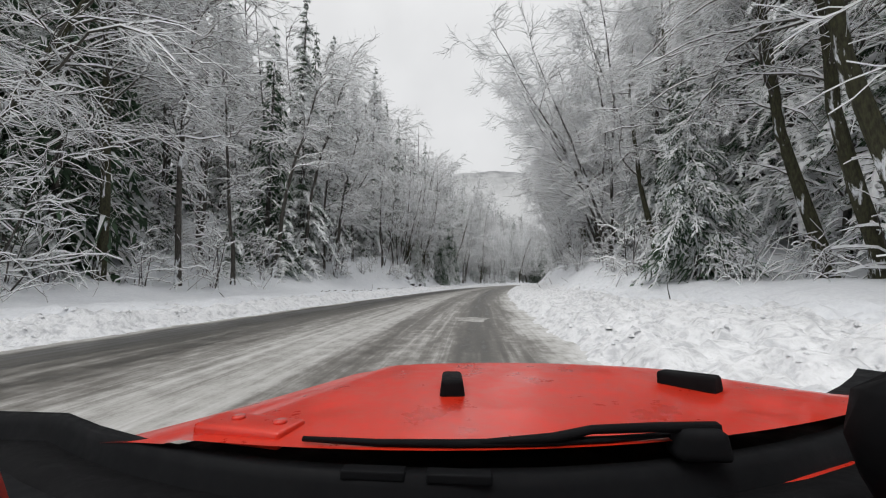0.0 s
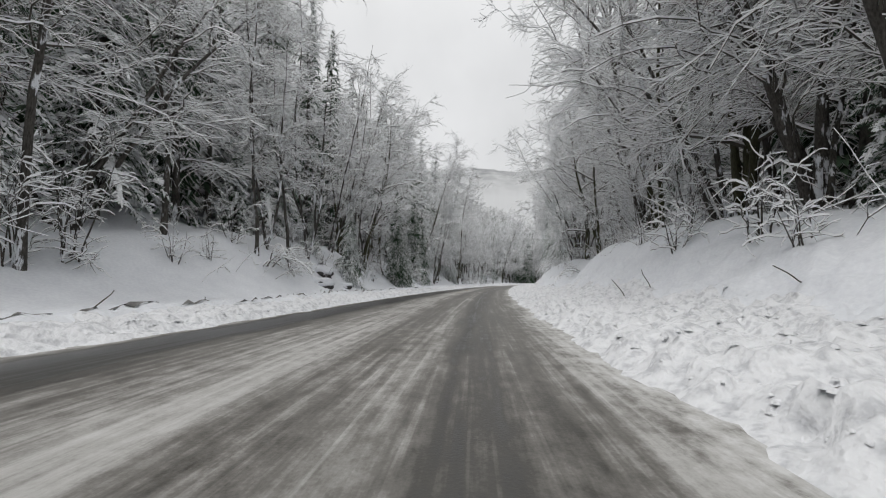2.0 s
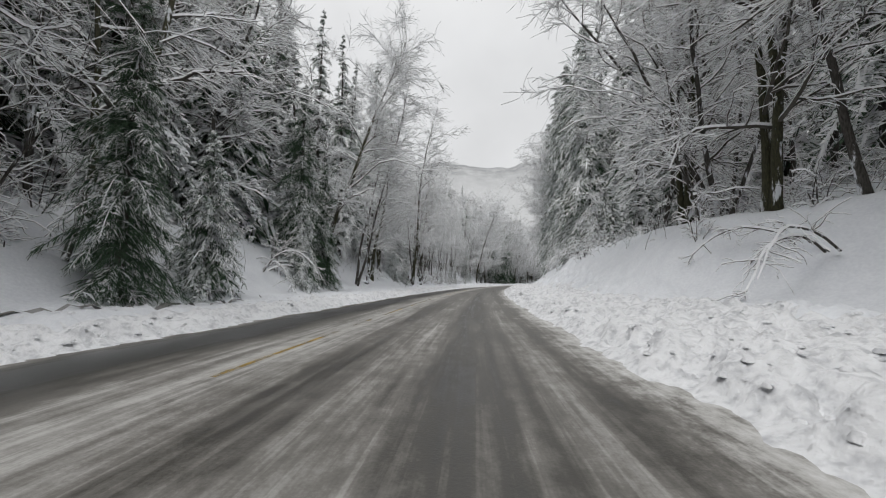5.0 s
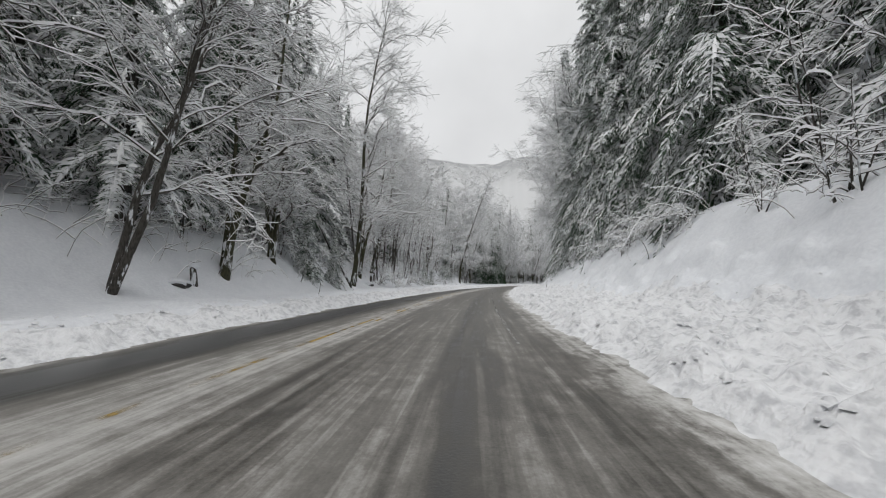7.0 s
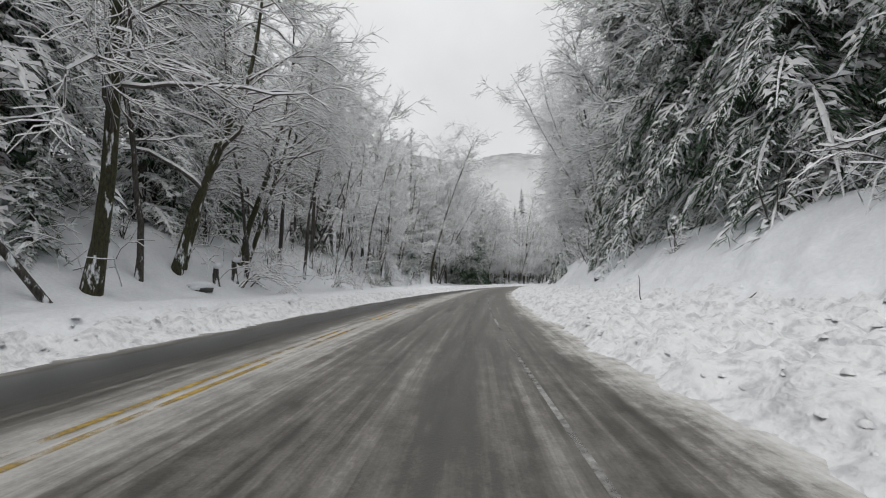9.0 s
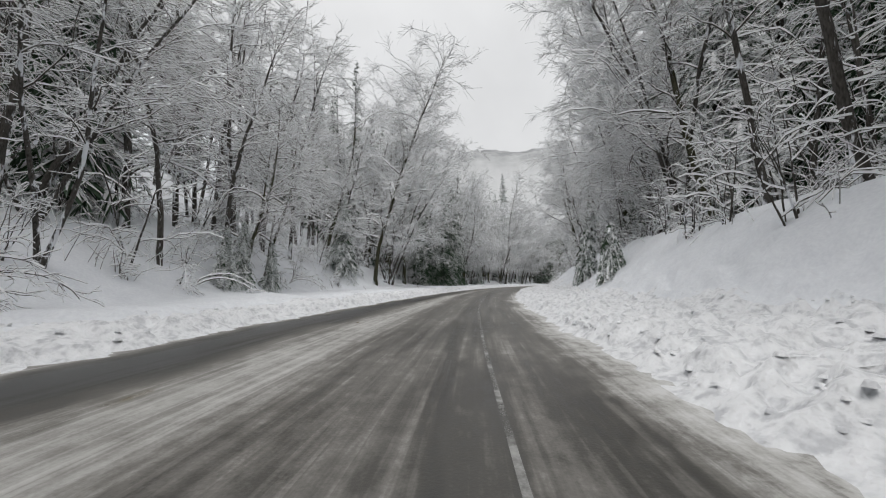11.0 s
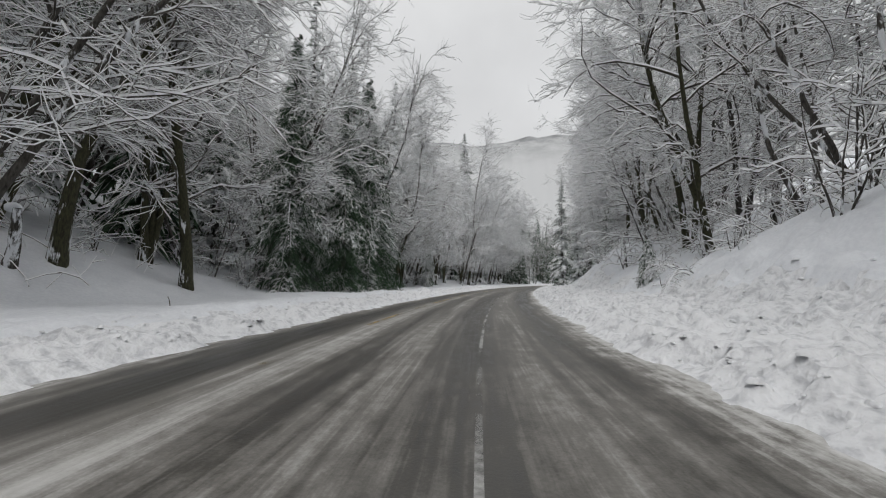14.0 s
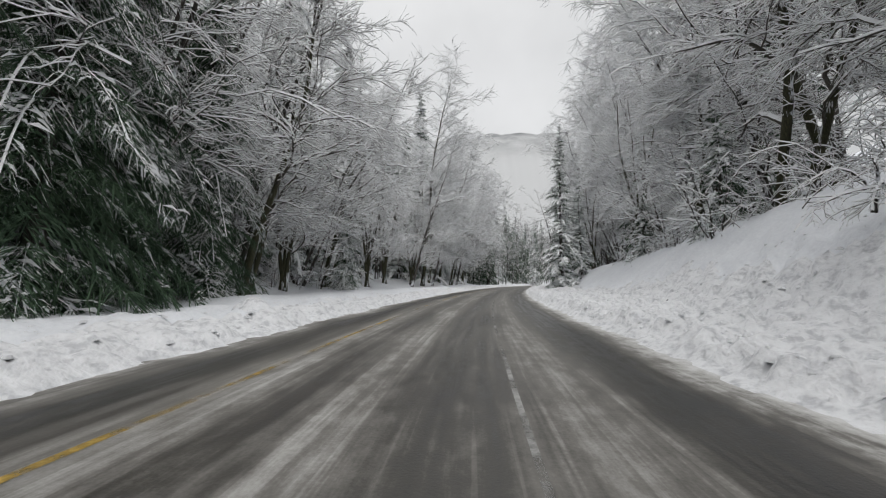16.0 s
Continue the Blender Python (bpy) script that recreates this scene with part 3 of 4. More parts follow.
MAPLE = [kind_of("arching_tree", bare_tree_meshes(130 + i, h, r, st, lm, 12, ln, lo, 2.0, 0.37, (7, 9), MOSS, True, 1.9, 0.011, -0.26), lab, "tree", "arching broadleaf trees") for i, (h, r, st, lm, ln, lo, lab) in enumerate((
    (22, 0.28, 3, 20, (0.06, 0), 0.20, "mossy many-stemmed tree with heavy snow-covered arching limbs"),
    (26, 0.30, 2, 20, (0.09, 0), 0.20, "stout leaning tree whose thick limbs arch under snow"),
    (18, 0.22, 4, 24, (0.10, 0), 0.18, "spreading clump of dark stems under a fan of snowy branches")))]
MOSSY = [kind_of("mossy_tree", bare_tree_meshes(30, 27, 0.30, 1, 22, 10, (0.24, 0), 0.36, 1.1, 0.28, (6, 8), MOSS, True), "leaning tree with a thick mossy trunk and snowy limbs", "tree", "mossy trees")]
THIN = [kind_of("slim_tree", bare_tree_meshes(40 + i, h, r, st, lm, 5, (0, 0), lo, 2.7, 0.24, (4, 6)), "slim dark-barked tree with snow on its twigs", "tree", "slim forest trees") for i, (h, r, st, lm, lo) in enumerate((
    (27, 0.18, 1, 24, 0.10), (32, 0.23, 1, 26, 0.12), (23, 0.15, 2, 24, 0.1)))]
STEM = [kind_of("dark_stemmed_tree", bare_tree_meshes(150 + i, h, r, st, lm, 6, ln, lo, 1.6, 0.2, (4, 6), None, True), "dark slim trunk, clear of branches low down, in snow", "tree", "dark-stemmed trees") for i, (h, r, st, lm, ln, lo) in enumerate((
    (25, 0.17, 1, 20, (0.05, 0), 0.36), (22, 0.14, 2, 20, (0.08, 0), 0.30), (28, 0.20, 1, 22, (0.10, 0.03), 0.38)))]
FIR = [kind_of("conifer", conifer_meshes(70 + i, h, r, sn, dr, ba, 1.15, ld, fr, fi, sl), lab, "conifer", "roadside conifers") for i, (h, r, sn, dr, ba, ld, fr, fi, sl, lab) in enumerate((
    (30, 4.8, 0.96, 1.0, 0.02, 1.1, 1.95, 0.8, 0.5, "tall dark green conifer with drooping snow-laden boughs"),
    (23, 4.6, 0.62, 0.85, 0.01, 0.9, 1.15, 0.55, 0.7, "dense dark green conifer, lightly dusted with snow"),
    (34, 4.6, 0.96, 1.0, 0.04, 1.1, 1.95, 0.8, 0.5, "very tall conifer with snow on its boughs")))]
SMALL_FIR = [kind_of("young_conifer", conifer_meshes(80 + i, h, r, sn, dr, 0.01, 1.2, ld, fr), lab, "conifer", "young conifers") for i, (h, r, sn, dr, ld, fr, lab) in enumerate((
    (9.5, 2.9, 0.95, 0.85, 0.8, 2.4, "young conifer heavy with snow at the wood's edge"),
    (4.6, 1.9, 0.9, 1.5, 2.0, 0.75, "small conifer bowed under thick snow")))]
BACK_FIR = [kind_of("forest_conifer", conifer_meshes(75 + i, h, r, 0.93, 0.8, 0.04, 0.62, 1.1, 1.9, 0.5), "tall conifer dusted with snow in the wood", "conifer", "forest conifers") for i, (h, r) in enumerate(((33, 4.4), (28, 4.8)))]
SPIRE = [kind_of("spire_conifer", conifer_meshes(90, 36, 5.2, 0.95, 0.55, 0.02, 0.9, 1.2, 1.8), "slender pointed conifer white with snow", "conifer", "pointed conifers")]
SHRUB = [kind_of("shrub", bare_tree_meshes(60 + i, h, 0.05, st, lm, 1, (0, 0), 0.1, 1.8, 0.6, (2, 4)), "bare shrub bent down with snow", "shrub", "roadside shrubs") for i, (h, st, lm) in enumerate(((3.4, 5, 15), (2.4, 5, 15), (4.6, 5, 15)))]

YOUNG = [kind_of("understorey_conifer", conifer_meshes(85, 7, 2.1, 0.9, 0.8, 0.02, 0.65, 1.0, 1.5, 0.5), "small conifer under the trees, capped with snow", "conifer", "conifers under the trees")]
SAPLING = [kind_of("sapling", bare_tree_meshes(100 + i, h, 0.07, st, 14, 2, (0.15, 0), 0.05, 1.5, 0.42, (4, 5), None, True), "thin sapling bowed by snow under the taller trees", "sapling", "saplings under the trees") for i, (h, st) in enumerate(((8, 2), (6.5, 3), (10, 2)))]



def arched_meshes(seed, stems, long):
    """Young stems pressed over into arcs by the snow on them."""
    r = random.Random(seed)
    w, made = Wood(), []
    for k in range(stems):
        wood = Wood()
        turn = r.gauss(0, 0.75)
        at = Vector((r.uniform(-0.4, 0.4), r.uniform(-0.9, 0.9), -0.2))
        arc = stroll(r, at, Vector((math.cos(turn) * 0.7, math.sin(turn) * 0.7, 1)), long * r.uniform(0.7, 1.2), 9, 0.13, -0.24)
        radii = [0.045 * (1 - 0.85 * i / 9) + 0.006 for i in range(10)]
        wood.tube(arc, radii, 6)
        made.append(mesh_of("stem", wood.v, wood.f, [BARK]))
        w.cap([p + Vector((0, 0, q * 0.4)) for p, q in zip(arc, radii)], [q * 0.9 + 0.018 for q in radii], [0.06 + q for q in radii])
        for b in range(11):
            j = r.randint(2, 8)
            sub = stroll(r, arc[j], around((arc[j + 1] - arc[j]).normalized(), r, r.uniform(0.5, 1.1)), long * r.uniform(0.12, 0.30), 4, 0.30, -0.14)
            w.twig(sub, 0.014, 0.05)
            for c in range(5):
                m = r.randint(0, 2)
                w.twig(stroll(r, sub[m], around((sub[m + 1] - sub[m]).normalized(), r, 0.7), long * r.uniform(0.05, 0.12), 3, 0.3, -0.14), 0.009, 0.032)
    return (*made, mesh_of("crown", w.v, w.f, [TWIG]), mesh_of("crown_snow", w.sv, w.sf, [SNOW_TREE], smooth_on=False))


ARCHED = [kind_of("bowed_sapling", arched_meshes(120 + i, st, ln), "young stems pressed into arches by thick snow", "sapling", "bowed saplings") for i, (st, ln) in enumerate(((6, 5.0), (4, 6.0)))]

rng = random.Random(5)


def pick(kinds):
    return kinds[rng.randrange(len(kinds))]


# single trees, by distance along the road and offset
taken = []


def facing(s, lat):
    """The turn that points a tree's leaning side at the road."""
    return math.degrees(float(np.interp(s, _s, _h))) + (180 if lat > 0 else 0) + rng.gauss(0, 28)


def plant(kinds, rows):
    for s, lat, size in rows:
        stand(pick(kinds), s, lat, facing(s, lat), size)
        taken.append((s, lat))


plant([FIR[1]], ((212, -16.5, 1.0), (216, -13.8, 0.9), (219.5, -13.0, 1.0), (223, -15.0, 1.05), (227.5, -14.6, 0.9), (94.5, -15.4, 0.75), (97, -14.6, 0.5), (77.5, -13.4, 0.6)))
plant(BACK_FIR, ((220, -20, 1.0), (36, -19.5, 0.9), (39, -22, 1.0), (32, 14.5, 0.8), (183, 20.5, 0.95), (188, 19.5, 0.9), (104, 16, 1.0), (108, -18, 0.9), (113, -19, 0.8)))
plant([FIR[0], FIR[2]], ((112, 13.5, 1.0), (119, 14.5, 1.1), (126, 13.2, 1.0), (133, 12.8, 1.0), (139, 12.6, 1.0), (146, 11.6, 0.95)))
plant([SMALL_FIR[0]], ((20.8, 11.8, 1.3), (168, -17.0, 0.5), (170.5, -16.4, 0.42), (166, -16.6, 0.45), (82, -13.4, 0.9), (184.3, -17.4, 0.95), (60, -16.5, 0.45), (63.2, -14.0, 0.8), (92.5, -14.0, 0.75), (122, -15.4, 0.65), (125.5, -14.6, 0.5), (243, -13.8, 0.8)))
plant([SMALL_FIR[1]], ((178.6, 9.1, 0.98), (171.4, 9.2, 0.85), (151, 9.8, 0.7), (209, 10.0, 0.55)))
plant(SPIRE, ((234, -22.1, 0.95), (240, -24.5, 0.9), (286, -19.5, 1.2), (292, -23, 1.0), (300, -17, 0.85), (247, -20, 0.6), (256, -22, 0.75), (258, 8.0, 0.60), (262, 11, 0.4), (320, 8, 0.5), (345, -4, 0.6), (338, -16, 0.8), (312, -26, 0.9)))
plant(ARCHED, ((111, 11.0, 0.62), (114.5, 11.2, 0.72), (120.5, 11.6, 0.6), (128, 11.6, 0.55), (202, 9.4, 0.5), (205, 10.2, 0.45), (27, 11.5, 0.7), (52, -15.5, 0.9), (89, -15.2, 1.0), (140, -15.6, 1.0), (153, -15.8, 0.9), (79, 12.5, 0.9), (219, 9.6, 0.6), (163.5, -17.0, 0.8), (174, -17.6, 0.7)))
plant(MOSSY, ((10.5, 12.0, 1.0), (13.5, 13.6, 0.9), (25.5, 14.5, 0.95), (17, 15.0, 1.0), (28.5, 13.2, 0.85)))
plant(MAPLE, ((70.5, -15.6, 0.95), (68, -17.4, 1.0), (79.5, -17.0, 1.05), (112, -15.4, 1.0), (118.5, -16.6, 0.9), (136, -16.6, 1.0), (142, -17.4, 0.9), (168.5, -17.5, 0.6), (172.5, -18.4, 0.6), (189.5, -22.5, 1.05), (197, -20.4, 1.05), (203.4, -19.6, 0.95), (230, -14.2, 1.0), (236, -15.5, 0.9), (244, -16.5, 1.0), (251, -15.0, 0.95), (259, -16.0, 1.05), (268, -15.0, 1.0), (279, -15.5, 1.0), (290, -14.0, 1.0)))
plant(MAPLE, ((47, 13.4, 1.0), (58, 14.2, 1.05), (76.8, 14.4, 0.95), (83, 13.8, 1.0), (90, 13.6, 0.9), (208, 13.2, 0.9), (214, 14.6, 1.0), (222, 14.0, 1.0), (229, 14.4, 0.95), (237, 14.6, 0.9), (247, 14.0, 0.9), (268, 13.5, 0.9), (281, 13.0, 0.95)))
plant(STEM, ((21, -19.0, 1.0), (24, -17.6, 0.9), (29.8, -18.5, 1.0), (35.2, -19.0, 1.1), (38.2, -18.0, 0.95), (39.4, -17.2, 0.9), (46.5, -18.5, 1.0), (51.8, -16.2, 0.85), (53.5, -16.6, 0.9), (54.4, -15.4, 0.8), (58.4, -15.9, 1.0), (60.2, -16.4, 1.05), (67.2, -14.4, 0.7), (67.8, -16.0, 1.0), (64.8, -17.0, 1.0), (72.5, -16.4, 0.9), (74, -17.5, 1.0)))
plant(STEM, ((133, -15.6, 0.9), (140.8, -16.0, 0.8), (146.5, -17.5, 0.9), (149, -16.6, 0.8), (153.5, -18.6, 1.0), (157, -17.4, 0.9), (163, -18.4, 1.0), (168, -18.8, 0.9), (179, -20.6, 1.0), (196.2, -20.4, 1.1), (206.5, -20.4, 1.0), (191.5, -20.2, 0.9), (186, -18.8, 0.8)))
plant(STEM, ((47.5, 15.6, 1.0), (64, 15.5, 0.9), (80, 15.0, 0.9), (157, 12.8, 1.0), (162, 13.4, 0.9), (196, 13.2, 1.0), (199, 13.8, 1.0), (202, 14.4, 1.1), (218, 15.2, 1.0)))

FIR_LEFT = table((0, 0.45), (40, 0.45), (60, 0.4), (80, 0.5), (95, 0.7), (138, 0.5), (150, 0.25), (165, 0.12), (200, 0.10), (212, 0.4), (300, 0.35))
FIR_RIGHT = table((0, 0.35), (50, 0.35), (65, 0.2), (95, 0.3), (108, 0.6), (150, 0.55), (165, 0.4), (185, 0.3), (200, 0.12), (300, 0.15))

SET_BACK_L = table((0, 2.5), (20, 2.6), (60, 2.2), (80, 1.0), (100, 0.0), (300, 0.0))
SET_BACK_R = table((0, 2.6), (60, 2.6), (110, 2.5), (150, 2.2), (172, 2.6), (186, 2.4), (200, 2.2), (212, 3.0), (230, 4.5), (270, 6.5), (310, 4.0))

# the wood on both sides
for s in list(np.arange(4, 200, 4.2)) + list(np.arange(200, 310, 4.0)):
    for side in (-1, 1):
        toe = float(TOE_R(s) + SET_BACK_R(s)) + 4.8 if side > 0 else float(TOE_L(s) - SET_BACK_L(s)) - 2.2
        for row, (back, chance) in enumerate(((0.0, 0.95), (4.0, 0.75), (8.5, 0.7), (13.5, 0.65))):
            if row == 0 and side > 0 and (s < 27 or 104 < s < 150):
                chance = 0.22
            if side < 0 and 150 < s < 210:
                chance *= 0.95 if s < 184 else 0.7 if row == 0 else 0.5
            if (side > 0 and 205 < s < 260) or (side < 0 and s < 45 and row > 0):
                chance *= 0.7
            if rng.random() > chance:
                continue
            lat = toe + side * (back + rng.uniform(-1.0, 1.8))
            where = s + rng.uniform(-1.6, 1.6)
            if any(abs(where - a) < 2.4 and abs(lat - b) < 2.8 for a, b in taken):
                continue
            kinds = ALDER if row < 1 else (ALDER if rng.random() < 0.12 else THIN)
            if row > 0 and rng.random() < float((FIR_RIGHT if side > 0 else FIR_LEFT)(s)):
                kinds = BACK_FIR
            stand(pick(kinds), where, lat, facing(where, lat), rng.uniform(0.85, 1.12))
for s in np.arange(5, 250, 3.1):
    for side in (-1, 1):
        toe = float(TOE_R(s)) + 4.2 if side > 0 else float(TOE_L(s)) - 2.0
        for back in (0.5, 5.0):
            if rng.random() < (0.22 if side < 0 and 184 < s < 212 else 0.6):
                lat = toe + side * (back + rng.uniform(0, 3.5))
                if any(abs(s - a) < 2.2 and abs(lat - b) < 2.6 for a, b in taken):
                    continue
                if rng.random() < 0.3:
                    stand(YOUNG[0], s + rng.uniform(-1.2, 1.2), lat, rng.uniform(0, 360), rng.uniform(0.6, 1.3))
                else:
                    stand(pick(SAPLING), s + rng.uniform(-1.2, 1.2), lat, facing(s, lat), rng.uniform(0.7, 1.2))
for s in np.arange(6, 240, 3.0):
    for side in (-1, 1):
        toe = float(TOE_R(s)) + 3.0 if side > 0 else float(TOE_L(s)) - 2.2
        if rng.random() < (0.3 if side < 0 and 184 < s < 212 else 0.8):
            stand(pick(SHRUB), s + rng.uniform(-1, 1), toe + side * rng.uniform(0, 3.5), rng.uniform(0, 360), rng.uniform(0.6, 1.1))
# kinds that found no place are dropped
for kinds in (ALDER, STEM, MAPLE, MOSSY, ARCHED, THIN, FIR, SMALL_FIR, BACK_FIR, SPIRE, SHRUB, YOUNG, SAPLING):
    for kind in kinds:
        if kind["first"]:
            for ob in (*kind["ob"].children_recursive, kind["ob"]):
                bpy.data.objects.remove(ob)


# tangled twigs under the trees
def brushwood(name, side, seed, count):
    r = random.Random(seed)
    w = Wood()
    for i in range(count):
        s = r.uniform(2, 255)
        toe = float(TOE_R(s)) + 3.2 if side > 0 else float(TOE_L(s)) - 1.6
        lat = toe + side * (r.random() ** 0.8) * 13
        patchy = noise.noise((s * 0.16, lat * 0.2, 5.0))
        if patchy < -0.12:
            continue
        x, y = spot(s, lat)
        p = Vector((float(x), float(y), float(shelf(s, lat)) - 0.05))
        turn = r.uniform(0, 2 * math.pi)
        long = r.uniform(0.9, 3.4)
        arc = stroll(r, p, Vector((math.cos(turn) * 0.5, math.sin(turn) * 0.5, 1)), long, 4, 0.18, -0.17 * r.random() * 2)
        w.twig(arc, 0.016, 0.05)
        for k in range(2):
            j = r.randint(1, 3)
            w.twig(stroll(r, arc[j], around((arc[j + 1] - arc[j]).normalized(), r, 0.8), long * 0.35, 2, 0.2, -0.12), 0.012, 0.04)
    index = [0] * len(w.f) + [1] * len(w.sf)
    n = len(w.v)
    me = mesh_of(name, w.v + w.sv, w.f + [tuple(k + n for k in f) for f in w.sf], [TWIG, SNOW_TREE], index, False)
    return tagged(new(name, me), "tangle of bare twigs holding snow under the trees", "brushwood", kind="stuff")


brushwood("brushwood", -1, 51, 5200)
brushwood("brushwood", 1, 52, 5200)


# the wood farther up the slopes, too dense to count
def blades(rng, root, way, long, wide, white, dark):
    """A twig far off: a snowy upper edge over a dark lower one."""
    tip = root + way * long
    mid = root.lerp(tip, 0.45)
    up = Vector((0, 0, wide))
    white.append((root, tip, mid + up))
    dark.append((root, tip, mid - up * 0.8))


def far_bare(seed, height):
    r = random.Random(seed)
    trunk, white, dark = Wood(), [], []
    pts = stroll(r, Vector((0, 0, -0.5)), Vector((r.gauss(0, 0.08), r.gauss(0, 0.08), 1)), height, 8, 0.05, 0.02)
    trunk.tube(pts, [0.2 * (1 - 0.9 * i / 8) for i in range(9)], 4)
    for k in range(20):
        u = 0.15 + 0.83 * (k + r.random()) / 20
        i = min(7, int(u * 8))
        a = r.uniform(0, 2 * math.pi)
        limb = stroll(r, pts[i].lerp(pts[i + 1], u * 8 - i), Vector((math.cos(a), math.sin(a), r.uniform(0.2, 1.1))), height * (0.27 - 0.14 * u) * r.uniform(0.7, 1.3), 3, 0.2, -0.1)
        trunk.tube(limb, [0.05, 0.035, 0.025, 0.01], 3)
        for b in range(19):
            j = r.randint(0, 2)
            d = (limb[j + 1] - limb[j]).normalized()
            blades(r, limb[j].lerp(limb[j + 1], r.random()), around(d, r, r.uniform(0.3, 1.0)), r.uniform(0.7, 2.0), r.uniform(0.04, 0.09), white, dark)
    return trunk, white, dark


def far_conifer(seed, height, reach):
    r = random.Random(seed)
    trunk, white, dark = Wood(), [], []
    trunk.tube([Vector((0, 0, -0.5)), Vector((0, 0, height * 0.5)), Vector((0, 0, height))], [0.3, 0.15, 0.01], 4)
    z = height * 0.05
    while z < height - 0.3:
        u = z / height
        for k in range(6):
            a = r.uniform(0, 2 * math.pi)
            out, side = Vector((math.cos(a), math.sin(a), 0)), Vector((-math.sin(a), math.cos(a), 0))
            long = (reach * (1 - u) ** 0.85 + 0.25) * r.uniform(0.7, 1.15)
            root = Vector((0, 0, z + r.uniform(-0.3, 0.3)))
            tip = root + out * long + Vector((0, 0, -long * r.uniform(0.35, 0.75)))
            for hand in (-1, -0.5, 0, 0.5, 1):
                at = root.lerp(tip, r.uniform(0.1, 0.7) if hand else 0.3)
                end = tip if hand == 0 else at + (side * math.copysign(0.8, hand) + out * 0.5) * long * r.uniform(0.22, 0.42) + Vector((0, 0, -long * r.uniform(0.2, 0.45)))
                wide = side * (0.055 * long + 0.04) if hand == 0 else out * (0.04 * long + 0.03)
                dark.append((at - wide * 1.2 - Vector((0, 0, 0.08)), at + wide * 1.2 - Vector((0, 0, 0.08)), end - Vector((0, 0, 0.12 + 0.05 * long))))
                if r.random() < 0.8:
                    white.append((at - wide * 0.8, at + wide * 0.8, end.lerp(at, 0.12)))
        z += r.uniform(0.65, 1.0) * (1.1 - 0.4 * u)
    return trunk, white, dark


def packed(trunk, white, dark, green):
    """One tree as arrays: vertices, triangles and their materials."""
    v, f, m = [tuple(p) for p in trunk.v], [], []
    for a, b, c, d in trunk.f:
        f += [(a, b, c), (a, c, d)]
        m += [0, 0]
    for tris, slot in ((white, 2), (dark, 3 if green else 1)):
        for t in tris:
            f.append((len(v), len(v) + 1, len(v) + 2))
            v += [tuple(p) for p in t]
            m.append(slot)
    return np.array(v), np.array(f), np.array(m)


FAR_KINDS = [packed(*far_bare(200 + i, 27 + 2 * i), False) for i in range(4)] + [packed(*far_conifer(210 + i, 29, 3.6 + 0.5 * i), True) for i in range(3)]
ROWS_L = (23, 27, 32, 38, 45, 53, 62, 72)
ROWS_R = (23, 28, 34, 42, 52)


def far_wood(name, side, seed):
    r = random.Random(seed)
    verts, faces, index, total = [], [], [], 0
    for s in np.arange(-6, 420, 4.6):
        rows = (ROWS_L[:6] if 178 < s < 214 else ROWS_L) if side < 0 else ROWS_R[:2] if 190 < s < 300 else ROWS_R
        if s > 306:
            rows = (9, 13, 18) + rows
        for back in rows:
            if r.random() < 0.12:
                continue
            a, lat = s + r.uniform(-2.6, 2.6), side * (back + r.uniform(-2.4, 2.4)) - (2 if side < 0 and s > 306 else 0)
            x, y = spot(a, lat)
            firs = float((FIR_RIGHT if side > 0 else FIR_LEFT)(a)) * 0.6 + 0.15
            co, tri, mat = FAR_KINDS[4 + r.randrange(3) if r.random() < firs else r.randrange(4)]
            turn, size = r.uniform(0, 2 * math.pi), r.uniform(0.8, 1.2) * (0.8 if back < 20 else 1.0)
            c, sn = math.cos(turn) * size, math.sin(turn) * size
            verts.append(np.stack([co[:, 0] * c - co[:, 1] * sn + x, co[:, 0] * sn + co[:, 1] * c + y, co[:, 2] * size + float(shelf(a, lat)) - 0.3], 1))
            faces.append(tri + total)
            index.append(mat)
            total += len(co)
    v, f, m = np.concatenate(verts), np.concatenate(faces), np.concatenate(index)
    me = bpy.data.meshes.new(name)
    me.vertices.add(len(v))
    me.vertices.foreach_set("co", v.ravel())
    me.loops.add(len(f) * 3)
    me.loops.foreach_set("vertex_index", f.ravel().astype(np.int32))
    me.polygons.add(len(f))
    me.polygons.foreach_set("loop_start", np.arange(0, len(f) * 3, 3, dtype=np.int32))
    for mat in (BARK, TWIG, SNOW_TREE, NEEDLE):
        me.materials.append(mat)
    me.polygons.foreach_set("material_index", m.astype(np.int32))
    me.update(calc_edges=True)
    return tagged(new(name, me), "dense snow-dusted wood on the slope behind", "forest", kind="stuff")


far_wood("woodland", -1, 3)
far_wood("woodland", 1, 4)


